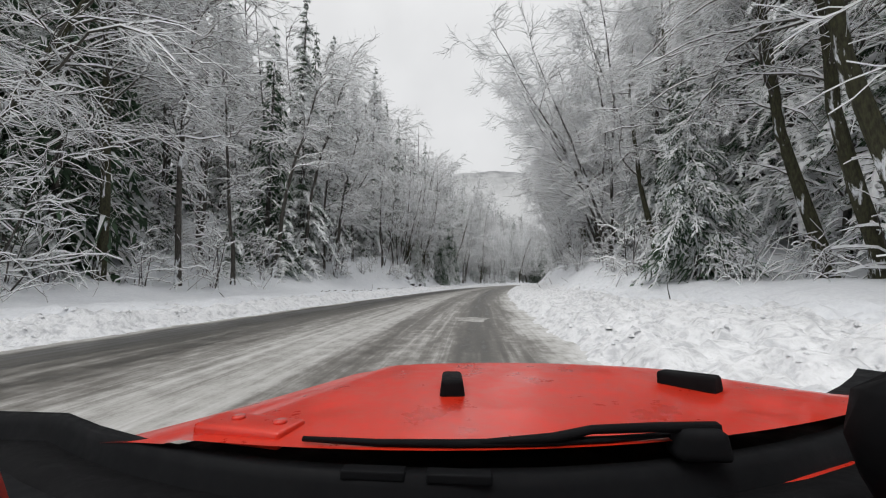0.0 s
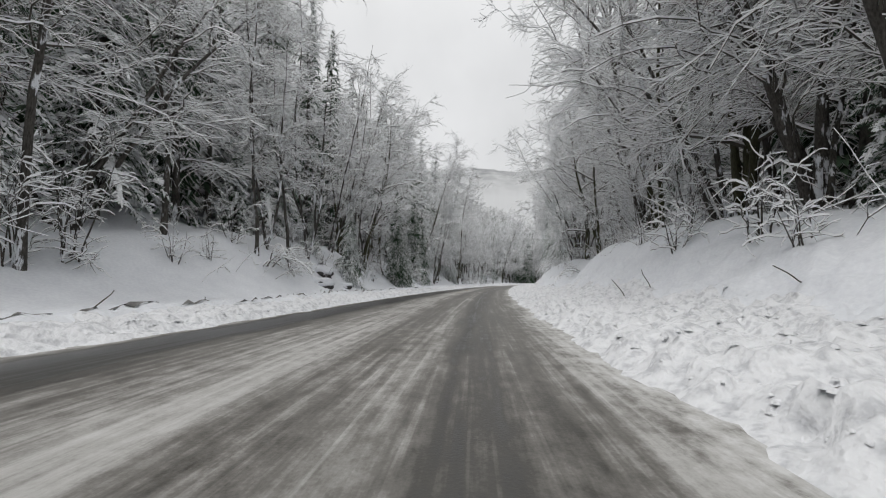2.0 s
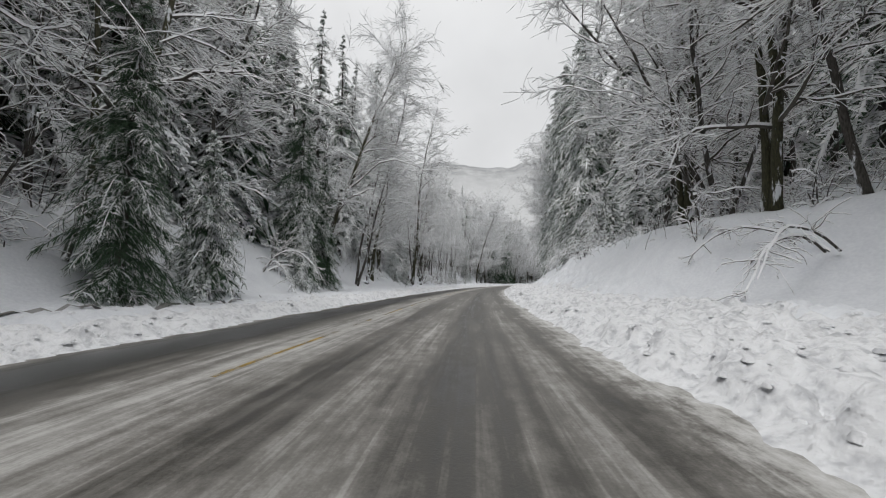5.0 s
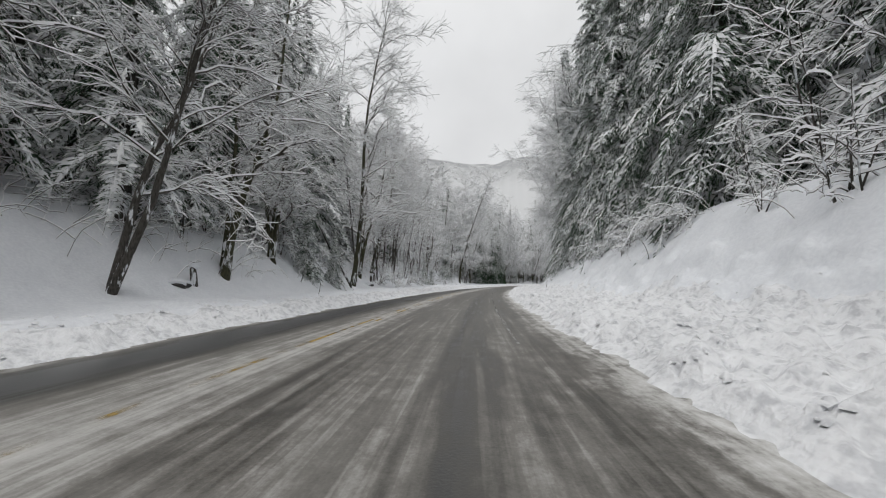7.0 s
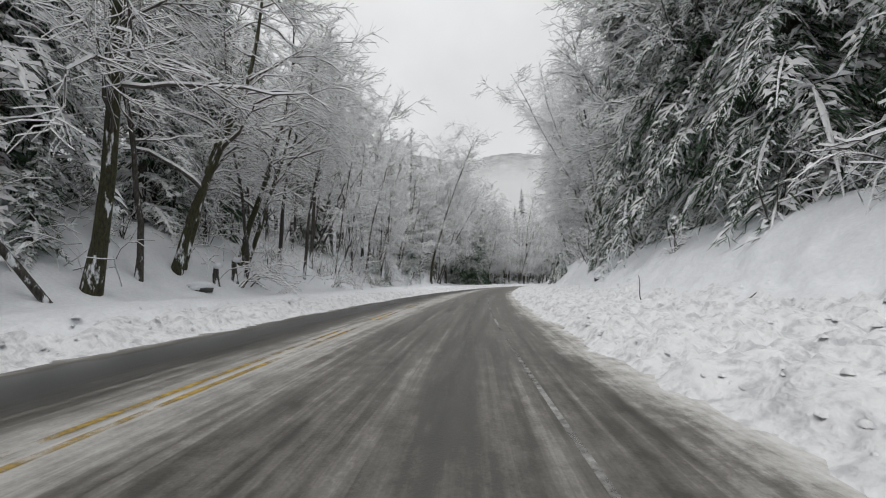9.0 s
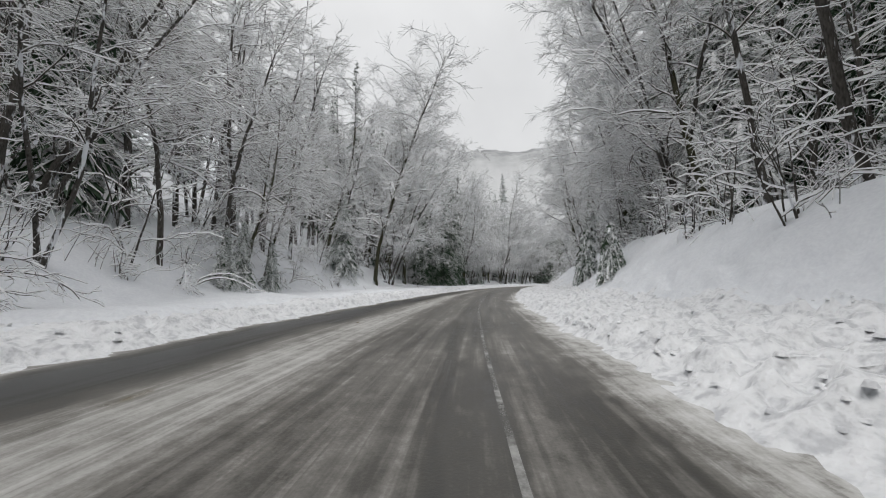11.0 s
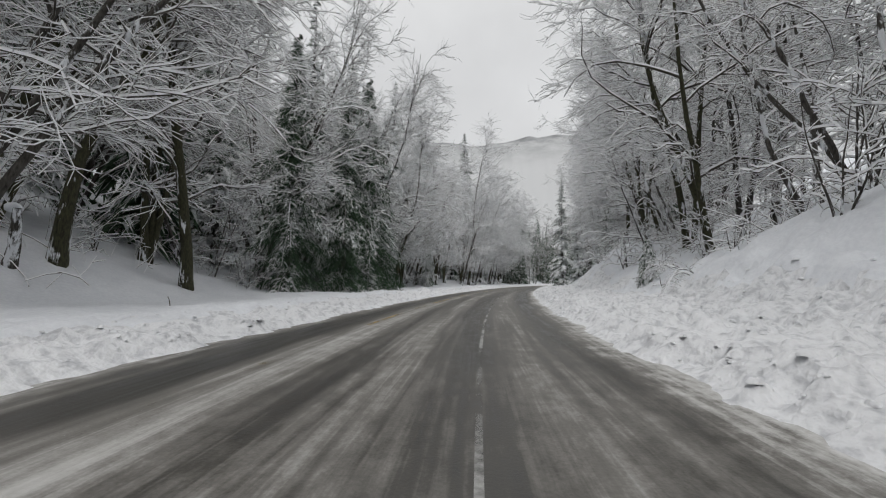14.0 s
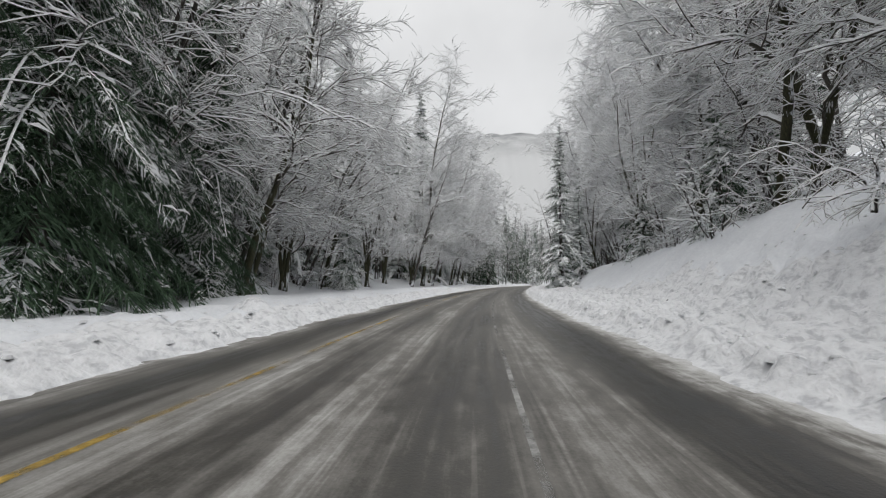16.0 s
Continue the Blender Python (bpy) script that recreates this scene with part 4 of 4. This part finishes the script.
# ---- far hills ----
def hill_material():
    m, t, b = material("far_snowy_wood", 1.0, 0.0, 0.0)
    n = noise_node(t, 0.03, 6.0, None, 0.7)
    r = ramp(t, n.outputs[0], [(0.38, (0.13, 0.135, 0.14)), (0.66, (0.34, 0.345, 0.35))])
    # valley mist painted into the colour: paler towards the foot of the hills
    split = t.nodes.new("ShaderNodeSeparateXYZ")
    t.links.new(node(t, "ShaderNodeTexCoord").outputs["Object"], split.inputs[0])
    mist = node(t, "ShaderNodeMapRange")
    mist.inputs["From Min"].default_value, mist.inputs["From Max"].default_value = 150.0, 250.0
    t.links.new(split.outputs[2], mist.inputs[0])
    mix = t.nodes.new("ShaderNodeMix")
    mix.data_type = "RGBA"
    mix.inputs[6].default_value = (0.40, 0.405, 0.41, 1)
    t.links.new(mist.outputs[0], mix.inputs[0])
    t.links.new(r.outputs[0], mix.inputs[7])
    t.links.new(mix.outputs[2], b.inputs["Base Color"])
    # the hillside also glows faintly in its own colour, as haze would
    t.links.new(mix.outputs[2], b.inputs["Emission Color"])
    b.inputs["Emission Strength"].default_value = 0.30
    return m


def hills(name, around_at, first, last, near, far, tall, seed):
    def point(a, b):
        crest = tall * (1 + 0.10 * noise.noise((a * 0.09, seed, 0)) + 0.02 * noise.noise((a * 0.33, seed, 1)) + 0.008 * noise.noise((a * 1.1, seed, 7)))
        jag = 7.0 * max(0.0, noise.noise((a * 3.7, seed, 2))) * abs(noise.noise((a * 1.3, seed, 5))) * (b > 0.9)
        d = near + (far - near) * b
        z = crest * math.sin(b * math.pi / 2) ** 0.9 + 3 * noise.noise((a * 0.4, b * 5, seed)) * (b < 0.95) + jag
        h = radians(a)
        return around_at[0] + d * math.sin(h), around_at[1] + d * math.cos(h), z - 6
    rows = [first + (last - first) * i / 1440 for i in range(1441)]
    return tagged(new(name, grid_mesh(name, rows, [i / 14 for i in range(15)], point, [hill_material()])), "distant snow-covered wooded hills with pale mist painted on their lower slopes", "hill", kind="structure")


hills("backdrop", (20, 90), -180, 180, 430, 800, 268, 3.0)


# ---- small things on the banks ----
ROCK = mottled("wet_rock", (0.02, 0.02, 0.02), (0.085, 0.082, 0.078), 5.0, 0.7, 0.9, 0.05)


def rock_thing(s, lat, size, seed):
    r = random.Random(seed)
    x, y = spot(s, lat)
    top = tagged(new("rock"), "dark wet rock under a cap of snow on the bank", "rock", "rocks on the bank")
    top.location = (float(x), float(y), ground_z(s, lat) - 0.28 * size)
    for name, mat, lift, squash, grow in (("stone", ROCK, 0.0, 0.75, 1.0), ("snow_cap", SNOW, 0.34, 0.66, 1.04)):
        bm = bmesh.new()
        bmesh.ops.create_icosphere(bm, subdivisions=3, radius=size)
        for v in bm.verts:
            k = 1 + 0.35 * noise.noise(v.co * (1.6 / size) + Vector((seed * 3.1, 0, 0))) + 0.12 * noise.noise(v.co * (4.5 / size))
            v.co = Vector((v.co.x * 1.3 * k * grow, v.co.y * k * grow, v.co.z * squash * k + lift * size))
        me = bpy.data.meshes.new(name)
        bm.to_mesh(me)
        bm.free()
        me.materials.append(mat)
        me.polygons.foreach_set("use_smooth", [name == "snow_cap"] * len(me.polygons))
        ob = new(name, me)
        ob.parent = top
    top.rotation_euler.z = r.uniform(0, 6)


for i, (s, lat, size) in enumerate(((56.5, -13.6, 0.75), (58.5, -14.6, 0.9), (60.5, -13.2, 0.5), (108, -14.6, 0.4), (136, -15.2, 0.5), (147, 8.8, 0.35), (166, -14.6, 0.35), (192, -15.2, 0.3))):
    rock_thing(s, lat, size, 300 + i)


def stump_thing(s, lat, tall, seed):
    r = random.Random(seed)
    x, y = spot(s, lat)
    top = tagged(new("stump"), "broken dark stump capped with snow", "stump", "stumps on the bank")
    top.location = (float(x), float(y), ground_z(s, lat))
    w = Wood()
    w.tube(stroll(r, Vector((0, 0, -0.3)), Vector((r.gauss(0, 0.1), r.gauss(0, 0.1), 1)), tall + 0.3, 5, 0.08, 0), [0.26, 0.2, 0.17, 0.16, 0.15, 0.11], 9)
    ob = new("trunk", mesh_of("trunk", w.v, w.f, [BARK]))
    ob.parent = top
    bm = bmesh.new()
    bmesh.ops.create_icosphere(bm, subdivisions=2, radius=0.24)
    for v in bm.verts:
        v.co *= 1 + 0.25 * noise.noise(v.co * 5 + Vector((seed, 0, 0)))
        v.co.z = v.co.z * 0.8 + tall
    me = bpy.data.meshes.new("snow_cap")
    bm.to_mesh(me)
    bm.free()
    me.materials.append(SNOW)
    me.polygons.foreach_set("use_smooth", [True] * len(me.polygons))
    ob = new("snow_cap", me)
    ob.parent = top


for i, (s, lat, tall) in enumerate(((195.8, -16.5, 2.0), (109, -14.6, 0.9), (137.5, -15.4, 1.1), (139.5, -15.8, 1.4), (70, -14.0, 0.7))):
    stump_thing(s, lat, tall, 330 + i)


def dead_stick(s, lat, long, slant, seed):
    r = random.Random(seed)
    x, y = spot(s, lat)
    w = Wood()
    a = r.uniform(0, 6.3)
    pts = stroll(r, Vector((0, 0, -0.15)), Vector((math.cos(a) * slant, math.sin(a) * slant, 1)), long, 5, 0.09, 0)
    w.tube(pts, [0.012 + 0.010 * long * (1 - i / 6) for i in range(6)], 5)
    ob = tagged(new("dead_stick", mesh_of("dead_stick", w.v, w.f, [TWIG])), "bare dead stick poking out of the snow", "stick", "sticks in the snow")
    ob.location = (float(x), float(y), ground_z(s, lat))


stick_rng = random.Random(77)
for i in range(46):
    s = stick_rng.uniform(12, 232)
    lat = float(TOE_R(s)) + stick_rng.uniform(-0.5, 4.5) if i % 2 else float(TOE_L(s)) + stick_rng.uniform(-3.0, 2.0)
    dead_stick(s, lat, stick_rng.uniform(0.3, 1.3), stick_rng.uniform(0.1, 2.2), 400 + i)


def leaning_log(s, lat, reach_lat, reach_s, rise, seed):
    """A broken trunk that leans into the wood, snow along its upper side."""
    r = random.Random(seed)
    x, y = spot(s, lat)
    x2, y2 = spot(s + reach_s, lat + reach_lat)
    top = tagged(new("leaning_log"), "broken trunk leaning into the wood, snow along it", "log", "leaning logs")
    top.location = (float(x), float(y), ground_z(s, lat))
    way = Vector((float(x2 - x), float(y2 - y), rise))
    pts = stroll(r, Vector((0, 0, 0)) - way.normalized() * 0.3, way, way.length + 0.3, 9, 0.03, 0)
    radii = [0.13 - 0.008 * i for i in range(10)]
    wood, cover = Wood(), Wood()
    wood.tube(pts, radii, 8)
    cover.cap([p + Vector((0, 0, q * 0.55)) for p, q in zip(pts, radii)], [q * 0.8 for q in radii], [q * 0.9 + 0.03 * r.random() for q in radii])
    for name, me in (("trunk", mesh_of("trunk", wood.v, wood.f, [BARK])), ("snow_cap", mesh_of("snow_cap", cover.sv, cover.sf, [SNOW_TREE]))):
        ob = new(name, me)
        ob.parent = top


leaning_log(128.5, -14.0, -2.4, -2.6, 6.6, 461)
leaning_log(77, -15.0, -2.5, 3.0, 4.0, 462)


def snow_heap(s, lat, wide, deep, tall, seed):
    """A pile that the plough has pushed up."""
    x, y = spot(s, lat)
    base = float(shelf(s, lat))

    def point(a, b):
        k = 1 + 0.22 * noise.noise((math.cos(b) * 1.3, math.sin(b) * 1.3, seed)) + 0.1 * noise.noise((math.cos(b) * 4, math.sin(b) * 4, seed))
        px, py = math.cos(b) * a * wide * k, math.sin(b) * a * deep * k
        rough = 0.16 * tall * noise.noise((px * 2.2, py * 2.2, seed)) + 0.07 * noise.noise((px * 5, py * 5, seed))
        return px, py, tall * (0.5 + 0.5 * math.cos(math.pi * min(a, 1))) + rough * (1 - a * a) - 0.12
    me = grid_mesh("snow_heap", [i / 16 for i in range(17)], [2 * math.pi * i / 48 for i in range(49)], point, [PLOUGHED])
    ob = tagged(new("snow_heap", me), "rough heap of ploughed snow beside the road", "snow heap", "snow heaps")
    ob.matrix_basis = pose(float(x), float(y), base, 0, 0, math.degrees(float(np.interp(s, _s, _h))))

snow_heap(222, -7.6, 1.2, 0.9, 0.6, 5.0)


# dark grey strip laid on the snow to draw a shaded crease
CREASE_SHADE = mottled("thawed_verge", (0.07, 0.067, 0.062), (0.30, 0.295, 0.29), 2.5, 0.8, 0.4, 0.02, 0.35, 0.6)


def strip_point(s, k):
    lat = -11.5 - 0.35 * math.sin(s * 0.05) + k * (0.06 + 0.03 * noise.noise((s * 0.8, 0, 0)))
    x, y = spot(s, lat)
    return float(x), float(y), ground_z(s, lat) + 0.07 - 0.01 * abs(k)


tagged(new("trim", grid_mesh("trim", spread(26, 82, 0.3), [-1, 1], strip_point, [CREASE_SHADE])), "thin dark strip painted as the shade of a crease in the snow", "bare ground", kind="structure")


DIRTY = mottled("dirty_slush", (0.26, 0.255, 0.24), (0.46, 0.455, 0.44), 7.0, 0.6, 0.3, 0.01, 0.42, 0.58)


def patch_point(a, b):
    q = 1 + 0.5 * noise.noise((math.cos(b) * 1.5, math.sin(b) * 1.5, 3)) + 0.35 * noise.noise((math.cos(b) * 5, math.sin(b) * 5, 8))
    x, y = spot(13.6 + math.sin(b) * 0.75 * a * q, -0.1 + math.cos(b) * 0.62 * a * q)
    return float(x), float(y), 0.016 * (1 - a * a) - 0.019


tagged(new("slush_patch", grid_mesh("slush_patch", [0.02, 0.4, 0.7, 0.9, 1.0], [2 * math.pi * k / 60 for k in range(61)], patch_point, [DIRTY])), "dirty patch of packed slush on the lane", "slush")


# ---- the red off-road car whose drive this is, standing where it starts ----
def gloss(name, colour, rough, spec=0.5, coat=0.0, grain=40.0):
    m, t, b = material(name, rough, 0.0, spec)
    n = noise_node(t, grain, 4.0)
    wide = noise_node(t, 6.0, 6.0, None, 0.7)
    r = ramp(t, wide.outputs[0], [(0.3, tuple(c * 0.68 for c in colour)), (0.7, colour)])
    t.links.new(r.outputs[0], b.inputs["Base Color"])
    rr = ramp(t, wide.outputs[0], [(0.35, (rough * 0.7,) * 3), (0.65, (min(1.0, rough * 1.5),) * 3)])
    t.links.new(rr.outputs[0], b.inputs["Roughness"])
    b.inputs["Coat Weight"].default_value = coat
    bump(t, n.outputs[0], b, 0.08, 0.004)
    return m


RED = gloss("wet_red_paint", (0.74, 0.034, 0.012), 0.34, 0.4, 0.45)
RUBBER = gloss("black_rubber", (0.007, 0.007, 0.008), 0.75, 0.12)
TRIM = gloss("dark_plastic", (0.009, 0.0095, 0.011), 0.75, 0.15)
GLASS_LAMP = gloss("lamp_glass", (0.6, 0.6, 0.58), 0.15)
STEEL = gloss("rim_steel", (0.25, 0.25, 0.26), 0.4)


def part(name, me, parent, label=""):
    ob = new(name, me)
    ob.parent = parent
    if label:
        ob["label"] = label
    return ob


def block(name, mat, x0, x1, y0, y1, z0, z1, bevel=0.03, taper=1.0):
    bm = bmesh.new()
    bmesh.ops.create_cube(bm, size=1)
    for v in bm.verts:
        k = taper if v.co.z > 0 else 1.0
        v.co = Vector(((x0 + x1) / 2 + v.co.x * (x1 - x0) * k, (y0 + y1) / 2 + v.co.y * (y1 - y0), (z0 + z1) / 2 + v.co.z * (z1 - z0)))
    if bevel:
        bmesh.ops.bevel(bm, geom=bm.edges[:], offset=bevel, segments=3, affect="EDGES", profile=0.6)
    me = bpy.data.meshes.new(name)
    bm.to_mesh(me)
    bm.free()
    me.materials.append(mat)
    me.polygons.foreach_set("use_smooth", [True] * len(me.polygons))
    return me


def rod(name, mat, pts, radii, sides=8):
    w = Wood()
    w.tube([Vector(p) for p in pts], radii, sides)
    n = len(w.v)
    w.f += [tuple(range(sides))[::-1], tuple(range(n - sides, n))]
    return mesh_of(name, w.v, w.f, [mat])


def wheel_mesh(name, mat, outer, inner, width):
    verts, faces, n = [], [], 28
    profile = ((inner, -width / 2), (outer * 0.95, -width / 2), (outer, -width * 0.32), (outer, width * 0.32), (outer * 0.95, width / 2), (inner, width / 2))
    for k in range(n):
        a = 2 * math.pi * k / n
        verts += [(off, r * math.cos(a), r * math.sin(a)) for r, off in profile]
    m = len(profile)
    for k in range(n):
        for j in range(m):
            a, b = k * m + j, ((k + 1) % n) * m + j
            a2, b2 = k * m + (j + 1) % m, ((k + 1) % n) * m + (j + 1) % m
            faces.append((a, a2, b2, b))
    return mesh_of(name, verts, faces, [mat])


def sill(x):
    """Where the foot of the windscreen runs, bowed forward at its ends."""
    x = max(x, -1.3)
    return 0.655 + 0.25 * (x + 0.22) ** 2 + 0.07 * (x + 0.22)


def build_car():
    top = tagged(new("off_road_car"), "red off-road car with black wipers on wet asphalt", "car")
    top.matrix_basis = pose(0.219, -0.016, 0, 0, 0, -4.1)

    def bonnet_point(v, u):
        half = 1.10 - 0.38 * min(v, 1) ** 0.85
        x = u * half + 0.2 * (1 - min(v, 1)) * max(u, 0)
        back = sill(x) + 0.055 - 0.02 * u * u
        y = back + (1.60 - 0.05 * u * u - back) * v
        z = 1.015 + 0.022 * (1 - u * u) - 0.03 * abs(u) ** 8 - 0.02 * v * v
        z += 0.012 * (smooth(np.array((0.80 - abs(u)) / 0.06)) - 1)
        if v > 0.93:
            z -= 6.0 * (v - 0.93) ** 2 * 3
        return x, y, float(z)
    rows = [i / 36 * 1.06 for i in range(37)]
    part("bonnet", grid_mesh("bonnet", rows, [i / 24 - 1 for i in range(49)], bonnet_point, [RED]), top, "wet red painted bonnet")
    part("body", block("body", RED, -0.80, 0.80, -1.95, 0.80, 0.48, 0.90, 0.06), top)
    part("nose", block("nose", RED, -0.70, 0.70, 0.78, 1.70, 0.50, 0.945, 0.06), top)
    part("roof", block("roof", TRIM, -0.72, 0.72, -1.95, 0.12, 1.78, 1.86, 0.035), top, "black roof panel")
    part("rear_panel", block("rear_panel", RED, -0.76, 0.76, -1.97, -1.88, 0.95, 1.80, 0.03), top)
    for x in (-0.74, 0.74):
        part("windscreen_post", rod("windscreen_post", RED, ((x, 0.40, 0.96), (x * 0.95, 0.12, 1.80)), (0.035, 0.03)), top)
        part("door_post", rod("door_post", TRIM, ((x, -0.75, 0.95), (x * 0.96, -0.75, 1.80)), (0.05, 0.04)), top)
        part("headlight", rod("headlight", GLASS_LAMP, ((x * 0.66, 1.66, 0.80), (x * 0.66, 1.735, 0.80)), (0.10, 0.085), 20), top, "round clear headlight")
        part("wing", block("wing", TRIM, x * 1.27 - 0.14, x * 1.27 + 0.14, 0.62, 1.66, 0.70, 0.76, 0.025), top, "flat black wing")
        part("rear_wing", block("rear_wing", TRIM, x * 1.22 - 0.12, x * 1.22 + 0.12, -1.85, -0.95, 0.70, 0.76, 0.025), top, "flat black wing")
    for k in range(7):
        part("grille_slot", block("grille_slot", RUBBER, -0.30 + k * 0.1 - 0.03, -0.30 + k * 0.1 + 0.03, 1.695, 1.715, 0.62, 0.92, 0.008), top, "black grille slot")
    part("bumper", block("bumper", TRIM, -0.78, 0.78, 1.75, 1.90, 0.45, 0.60, 0.03), top, "black front bumper")
    part("rear_bumper", block("rear_bumper", TRIM, -0.78, 0.78, -2.08, -1.96, 0.45, 0.60, 0.03), top, "black rear bumper")
    tyre, rim = wheel_mesh("tyre", RUBBER, 0.39, 0.22, 0.25), wheel_mesh("rim", STEEL, 0.225, 0.04, 0.18)
    for x in (-0.90, 0.90):
        for y in (1.15, -1.40):
            t = part("tyre", tyre, top, "black winter tyre")
            t.location = (x, y, 0.37)
            part("rim", rim, t, "grey steel rim")
    # black rests on the bonnet
    for x, y, turn in ((-0.272, 1.115, 3), (0.455, 1.20, 40)):
        b = part("bonnet_rest", block("bonnet_rest", RUBBER, -0.037, 0.037, -0.08, 0.08, -0.01, 0.042, 0.012, 0.8), top, "black rubber bonnet rest")
        b.matrix_basis = pose(x, y, 1.028, -4, 0, turn)
    # hinges, painted like the bonnet
    for x in (-0.71,):
        h = part("hinge", block("hinge", RED, -0.11, 0.11, -0.045, 0.05, -0.012, 0.024, 0.010), top, "red painted bonnet hinge")
        h.matrix_basis = pose(x, sill(x) + 0.125, 1.016, -3, 0, -10)
        for dx in (-0.04, 0.07):
            part("bolt", rod("bolt", RED, ((dx, 0.01, 0.022), (dx, 0.01, 0.030)), (0.016, 0.014), 12), h)
    # cowl, seal and dashboard
    xs = [i / 20 * 3.5 - 2.0 for i in range(21)]

    def cowl_point(k, x):
        return x, sill(x) + (0.26 if x > -0.95 else 0.075, 0.070, 0.066, 0.040, 0.034, 0.020)[k], (0.968, 0.985, 0.998, 0.994, 0.975, 0.94)[k]

    def seal_point(k, x):
        return x, sill(x) + (0.03, -0.012, -0.05, -0.088, -0.10)[k], (0.94, 0.952, 0.960, 0.955, 0.94)[k]
    part("cowl", grid_mesh("cowl", range(6), xs, cowl_point, [TRIM]), top, "black plastic cowl strip")
    part("seal", grid_mesh("seal", range(5), xs, seal_point, [RUBBER]), top, "black rubber windscreen seal")
    for x0 in (-0.46, -0.30):
        part("cowl_clip", block("cowl_clip", TRIM, x0, x0 + 0.12, sill(x0) + 0.035, sill(x0) + 0.062, 0.985, 1.003, 0.004), top)

    def dash_point(k, x):
        return x, (sill(x) - 0.09) * (1 - k) + 0.12 * k, 0.95 - 0.02 * k + 0.006 * math.sin(k * 9)
    part("dashboard", grid_mesh("dashboard", [i / 10 for i in range(11)], xs, dash_point, [TRIM]), top, "dark grey plastic dashboard top")
    # reflection of the red body edge, modelled as a thin painted rod
    part("dash_edge", rod("dash_edge", RED, [(x, sill(x) - 0.115, 0.957) for x in xs[9:]], [0.006] * 12, 6), top, "thin red rod painted in as a reflection along the dash")
    for k in range(9):
        x = -1.02 + k * 0.05
        v = part("vent_slat", block("vent_slat", RUBBER, -0.018, 0.018, -0.03, 0.03, -0.004, 0.006, 0.003), top, "black demister slat")
        v.matrix_basis = pose(x, sill(x) - 0.20 + 0.004 * k, 0.955, 0, 0, -28)
    # wiper
    part("wiper_arm", rod("wiper_arm", RUBBER, ((0.27, 0.78, 1.062), (0.15, 0.77, 1.064), (0.02, 0.755, 1.062), (-0.06, 0.735, 1.052), (-0.20, 0.722, 1.045)), (0.013, 0.010, 0.009, 0.010, 0.006), 5), top, "black wiper arm")
    part("wiper_blade", rod("wiper_blade", RUBBER, [(x, sill(x) + 0.066, 1.043 + 0.004 * x) for x in (-0.55, -0.4, -0.25, -0.1, 0.05, 0.2)], (0.005, 0.007, 0.009, 0.009, 0.007, 0.005), 4), top, "black wiper blade")
    part("wiper_pivot", block("wiper_pivot", TRIM, 0.175, 0.285, 0.75, 0.81, 1.005, 1.066, 0.018, 0.8), top, "black wiper pivot cover")
    part("grab_handle", rod("grab_handle", RUBBER, ((0.52, 0.67, 0.96), (0.50, 0.67, 1.03), (0.49, 0.67, 1.09), (0.495, 0.67, 1.15), (0.52, 0.67, 1.19)), (0.05, 0.062, 0.07, 0.06, 0.03), 12), top, "black padded grab handle")
    return top


build_car()
